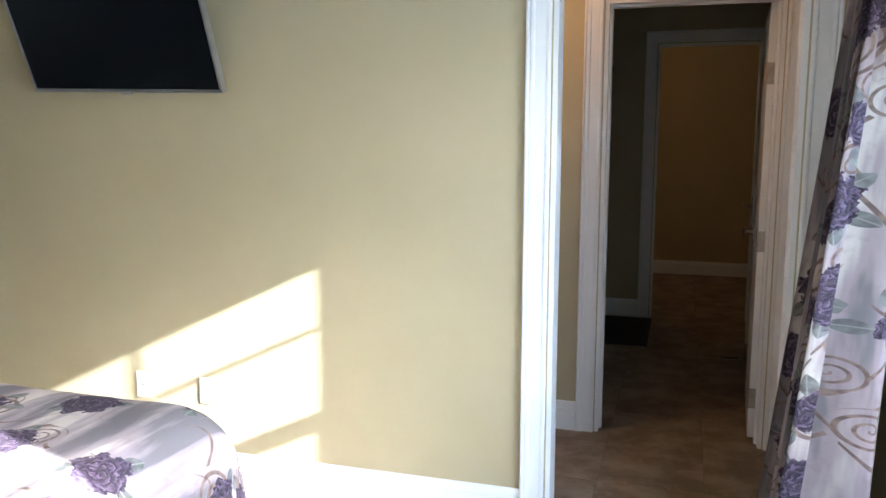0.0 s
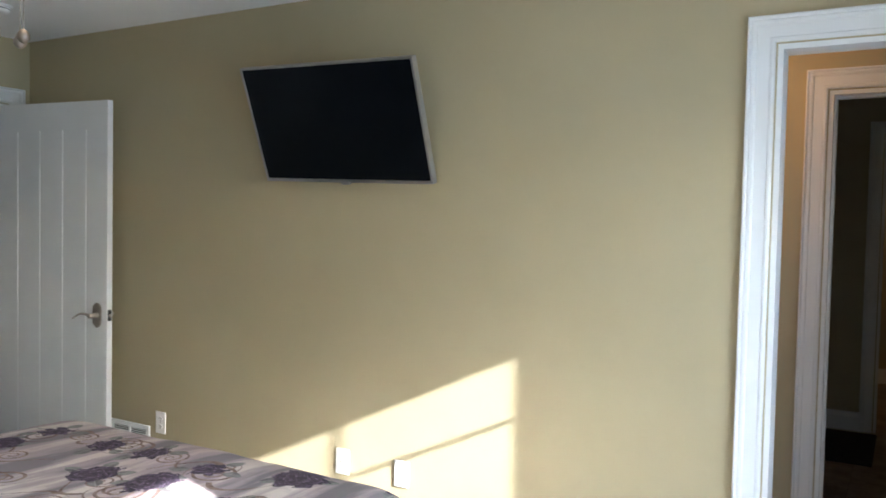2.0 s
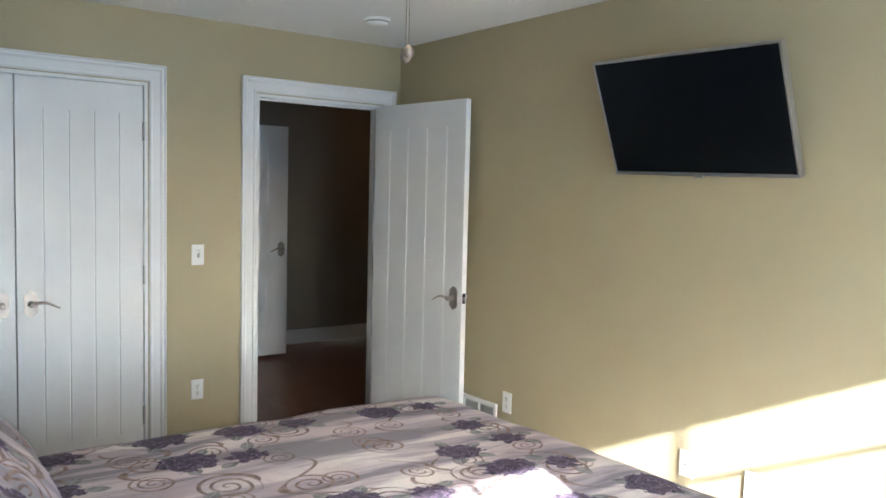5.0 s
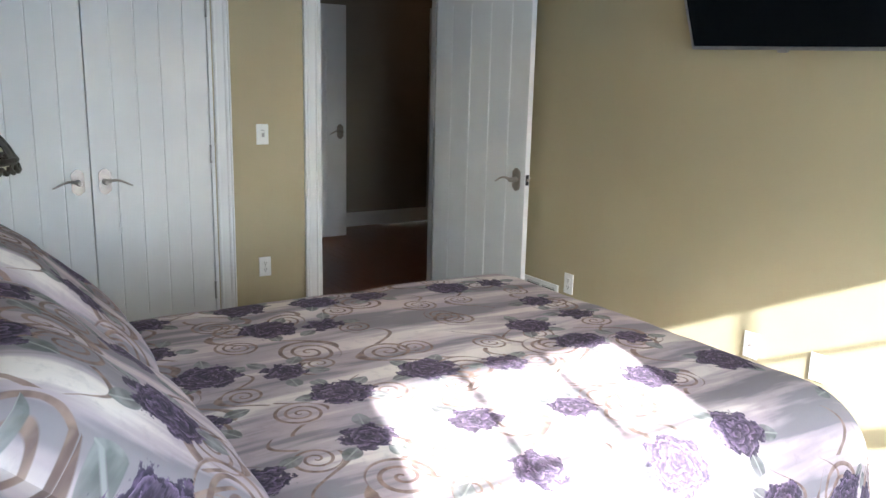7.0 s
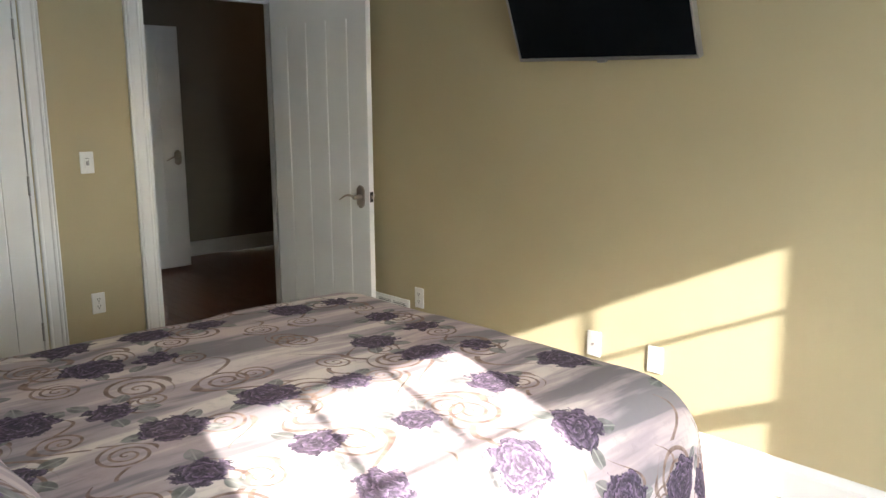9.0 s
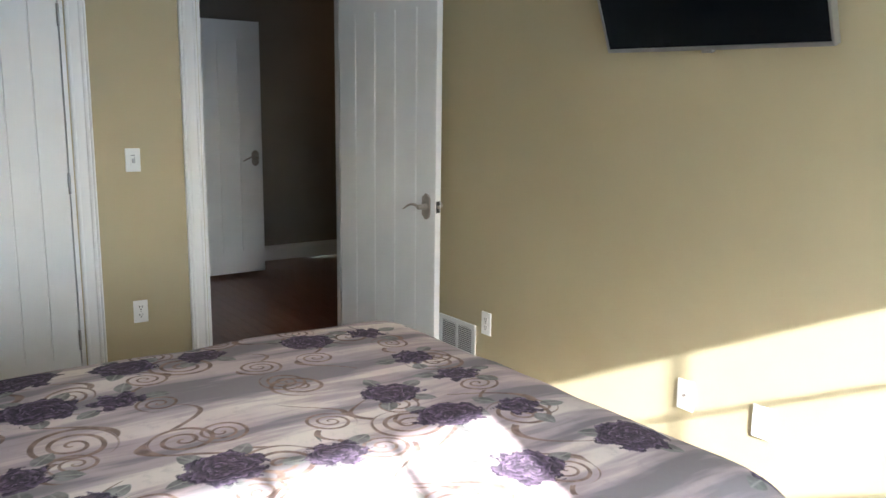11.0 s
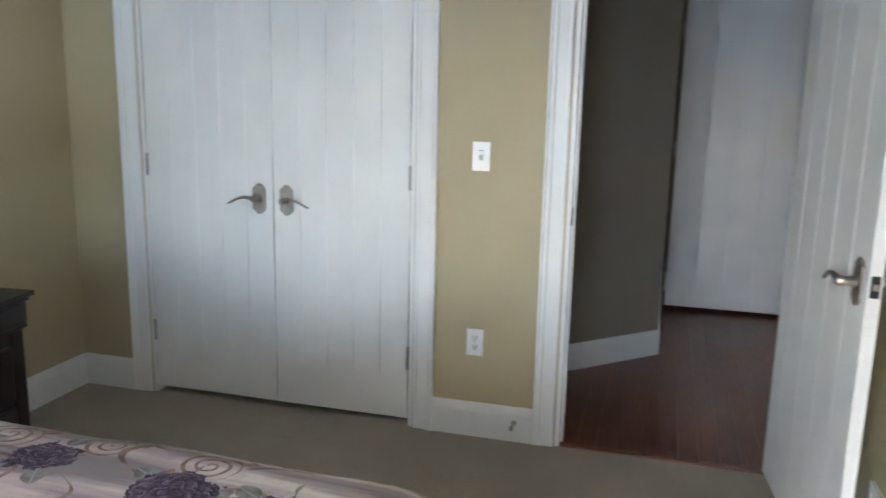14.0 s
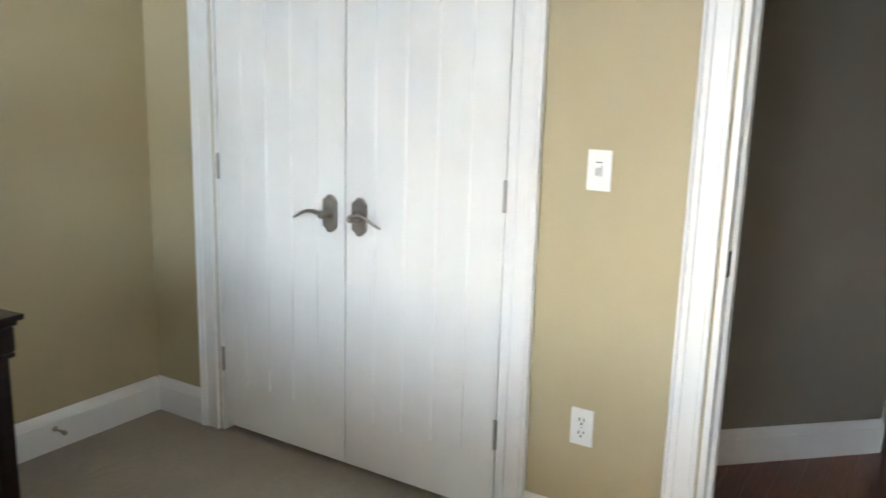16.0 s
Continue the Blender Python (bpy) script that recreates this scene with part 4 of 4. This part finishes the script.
for k in range(4):
    a = math.radians(45 + 90 * k + 20)
    part("paw", tube([(0.085 * math.cos(a), 0.085 * math.sin(a), 0.040), (0.11 * math.cos(a), 0.11 * math.sin(a), 0.022), (0.125 * math.cos(a), 0.125 * math.sin(a), 0.006), (0.13 * math.cos(a), 0.13 * math.sin(a), 0.0)], [0.016, 0.014, 0.013, 0.010], 10), BRONZE, tl, smooth=True)
part("stem", lathe([(0.05, 0.072), (0.062, 0.082), (0.066, 0.092), (0.060, 0.100), (0.042, 0.106), (0.036, CASE_W), (0.040, 0.122), (0.028, 0.134), (0.026, 0.142), (0.038, 0.152), (0.044, 0.170), (0.042, 0.188), (0.034, 0.21), (0.027, 0.24), (0.022, 0.28), (0.020, 0.33), (0.022, 0.35), (0.028, 0.356), (0.024, 0.362), (0.028, 0.372), (0.024, 0.38), (0.026, 0.40), (0.016, 0.41), (0.012, 0.60)], 24), BRONZE, tl, "cast bronze stem with leaf mouldings", True)
for k in range(8):
    a = 2 * math.pi * k / 8
    part("stem_leaf", tube([(0.040 * math.cos(a), 0.040 * math.sin(a), 0.146), (0.048 * math.cos(a), 0.048 * math.sin(a), 0.168), (0.044 * math.cos(a), 0.044 * math.sin(a), 0.190), (0.034 * math.cos(a), 0.034 * math.sin(a), 0.214)], [0.006, 0.009, 0.008, 0.003], 8), BRONZE, tl, smooth=True)


def dome(s):
    """Radius and height of the shade, s from 0 at the crown to 1 at the rim."""
    a = s * math.radians(80)
    return 0.05 + 0.162 * math.sin(a) / math.sin(math.radians(80)), 0.615 - 0.165 * (1 - math.cos(a)) / (1 - math.cos(math.radians(80)))


shade = thing_shade = part("shade", lathe([dome(k / 10) for k in range(11)], 8 * 6), SHADE_GLASS, tl, "amber slag glass dome in eight panels", True)
N8 = 8
for k in range(N8):
    a0 = 2 * math.pi * (k + 0.5) / N8
    bm = bmesh.new()
    for s0, s1, w0, w1 in [(j / 12, (j + 1) / 12, 0.012 + 0.024 * j / 12, 0.012 + 0.024 * (j + 1) / 12) for j in range(12)]:
        vs = []
        for s, ww, sg in ((s0, w0, -1), (s0, w0, 1), (s1, w1, 1), (s1, w1, -1)):
            r, z = dome(s)
            aa = a0 + sg * ww / r
            vs.append(bm.verts.new(((r + 0.004) * math.cos(aa), (r + 0.004) * math.sin(aa), z + 0.003)))
        bm.faces.new(vs)
    bmesh.ops.remove_doubles(bm, verts=bm.verts, dist=1e-5)
    bmesh.ops.solidify(bm, geom=bm.faces[:], thickness=0.004)
    part("rib", bm, BRONZE, shade, "bronze rib")
    # pierced filigree over the lower half of each panel
    bm = bmesh.new()
    ac = 2 * math.pi * k / N8

    def on(s, off, lift=0.004):
        r, z = dome(s)
        aa = ac + off
        return ((r + lift) * math.cos(aa), (r + lift) * math.sin(aa), z + 0.002)

    for sg in (-1, 1):
        tube([on(0.36 + 0.10 * math.sin(q / 8 * math.pi) + 0.2 * q / 8, sg * (0.30 - 0.17 * q / 8)) for q in range(9)], 0.0075, 6, bm)
        tube([on(0.60 + 0.035 * math.cos(q / 6 * 5.5), sg * (0.20 + 0.06 * math.sin(q / 6 * 5.5))) for q in range(7)], 0.0075, 6, bm)
        tube([on(0.78 + 0.04 * math.cos(q / 6 * 5.5), sg * (0.14 + 0.07 * math.sin(q / 6 * 5.5))) for q in range(7)], 0.0075, 6, bm)
        tube([on(0.45 + 0.38 * q / 5, sg * (0.10 + 0.03 * math.sin(q))) for q in range(6)], 0.0075, 6, bm)
    for q in range(5):
        tube([on(0.46 + 0.06 * q, -0.10), on(0.50 + 0.06 * q, 0.0), on(0.46 + 0.06 * q, 0.10)], 0.0075, 6, bm)
        tube([on(0.50 + 0.06 * q, -0.10), on(0.46 + 0.06 * q, 0.0), on(0.50 + 0.06 * q, 0.10)], 0.0075, 6, bm)
    tube([on(0.86, -0.39 + 0.78 * q / 10) for q in range(11)], 0.013, 6, bm)
    for q in range(4):
        tube([on(0.93 + 0.07 * math.sin(p / 6 * math.pi), -0.39 + 0.195 * (q + p / 6)) for p in range(7)], 0.009, 6, bm)
    part("filigree", bm, BRONZE, shade, "pierced bronze filigree")
part("shade_cap", lathe([(0.066, 0.612), (0.060, 0.622), (0.03, 0.632), (0.012, 0.636), (0.008, 0.642), (0.013, 0.650), (0.010, 0.664), (0.003, 0.678)], 24), BRONZE, tl, "bronze cap with a pointed finial", True)
for a, zz in ((2.4, 0.335), (0.3, 0.345)):
    x, y = 0.055 * math.cos(a), 0.055 * math.sin(a)
    chain = part("pull_chain", tube([(x, y, 0.46), (x, y, zz)], [0.0015, 0.0015], 6), BRONZE, tl)
    part("ball", lathe([(0.001, 0.009), (0.008, 0.005), (0.009, 0), (0.008, -0.005), (0.001, -0.009)], 10, m=pose(x, y, zz)), BRONZE, chain, smooth=True)

ph = thing("cordless_phone", pose(-2.560, 0.555, TOPZ, 0, 0, 160) @ Matrix.Scale(1.08, 4), "black cordless phone standing in its charging cradle", "phone")
part("cradle", boxes((-0.04, 0.04, -0.04, 0.045, 0, 0.03), (-0.03, 0.03, -0.01, 0.04, 0.03, 0.045), bevel=0.006), BLACK, ph)
hs = bmesh.new()
box(hs, -0.024, 0.024, -0.012, 0.012, 0, 0.165, 0.006)
tilt = pose(0, 0.0, 0.018, -12)
hs.transform(tilt)
hand = part("handset", hs, BLACK, ph)
fc = boxes((-0.020, 0.020, -0.0135, -0.012, 0.01, 0.155))
fc.transform(tilt)
part("face_plate", fc, BLACK, hand)
sc = boxes((-0.015, 0.015, -0.0145, -0.0132, 0.10, 0.135))
sc.transform(tilt)
part("screen", sc, LCD, hand)
for r in range(5):
    for c in range(3):
        kb = boxes((-0.015 + c * 0.0105, -0.0065 + c * 0.0105, -0.0150, -0.0132, 0.020 + r * 0.015, 0.029 + r * 0.015))
        kb.transform(tilt)
        part("key", kb, STEEL, hand, "grey key")

ck = thing("clock_radio", pose(-2.03, 0.632, TOPZ, 0, 0, 172), "low black clock radio with a dark red display", "clock radio")
part("case", boxes((-0.11, 0.11, -0.055, 0.06, 0.004, 0.058), bevel=0.006), BLACK, ck)
part("rim", boxes((-0.104, 0.104, -0.0570, -0.0545, 0.010, 0.052)), SILVER, ck, "thin silver rim")
part("display", boxes((-0.101, 0.101, -0.0580, -0.0560, 0.013, 0.049)), DISPLAY, ck, "dark red unlit display")

# ---- passage ----
bm = boxes((0.18, 0.79, 6.44, 7.30, -0.003, 0.012), bevel=0.005)
tagged(link("door_mat", bm, MAT_RUBBER), "black ribbed door mat on the tiles", "door mat")
fv = thing("floor_register", pose(1.34, 6.29, 0), "dark metal floor register in the tiles", "floor register")
part("frame", boxes((-0.07, 0.07, -0.03, 0.03, -0.003, 0.004)), STEEL, fv)
part("grid", boxes((-0.06, 0.06, -0.02, 0.02, 0.003, 0.006)), DARK, fv)

bm = bmesh.new()
for k in range(3):
    tube([(0.34 + 0.022 * k, 7.37, 2.09), (0.35 + 0.024 * k, 7.365, 2.01), (0.335 + 0.026 * k, 7.36, 1.91), (0.35 + 0.012 * k, 7.37, 1.80)], [0.012, 0.022, 0.024, 0.010], 8, bm, 0.7)
tagged(link("hanging_scarf", bm, FABRIC_DARK, smooth=True), "dark brown cloth hanging on the passage wall", "scarf")

# hardwood boards of the hall
seam_x = X0 - 0.03
rng = random.Random(4)
bw = 0.083
board_meshes = []
for k in range(6):
    bm = boxes((0, 0.6 + 0.18 * k, 0.0008, bw - 0.0008, -0.012, 0.0))
    me = bpy.data.meshes.new("board")
    bm.to_mesh(me)
    bm.free()
    me.materials.append(HALL_WOOD)
    board_meshes.append((me, 0.6 + 0.18 * k))
count = 0
for r in range(int((4.6 - 2.1) / bw)):
    x = seam_x + rng.random() * 0.02 - 0.02
    while x > -6.4 and count < 300:
        me, ln = rng.choice(board_meshes)
        x -= ln + 0.0008
        o = new("board", me)
        o.parent, o.location = floor_hall, (x, 2.1 + r * bw, 0.0)
        count += 1
tagged(link("threshold", boxes((seam_x - 0.004, seam_x + 0.03, HALL_DOOR[0] + 0.018, HALL_DOOR[1] - 0.018, -0.005, 0.006), bevel=0.002), HALL_WOOD), "reddish wooden threshold strip at the hall door", "threshold", kind="structure")

# tiles
ts = 0.45
bm = boxes((0.002, ts - 0.002, 0.002, ts - 0.002, -0.012, 0.0), bevel=0.0015)
tile_mesh = bpy.data.meshes.new("tile")
bm.to_mesh(tile_mesh)
bm.free()
tile_mesh.materials.append(TILE)
for i in range(-2, 5):
    for j in range(13):
        x, y = 0.225 + (i - 0) * ts + 0.01, Y1 + 0.05 + j * ts
        if -0.9 < x < 2.0:
            o = new("tile", tile_mesh)
            o.parent, o.location = floor_tiled, (x, y, 0)
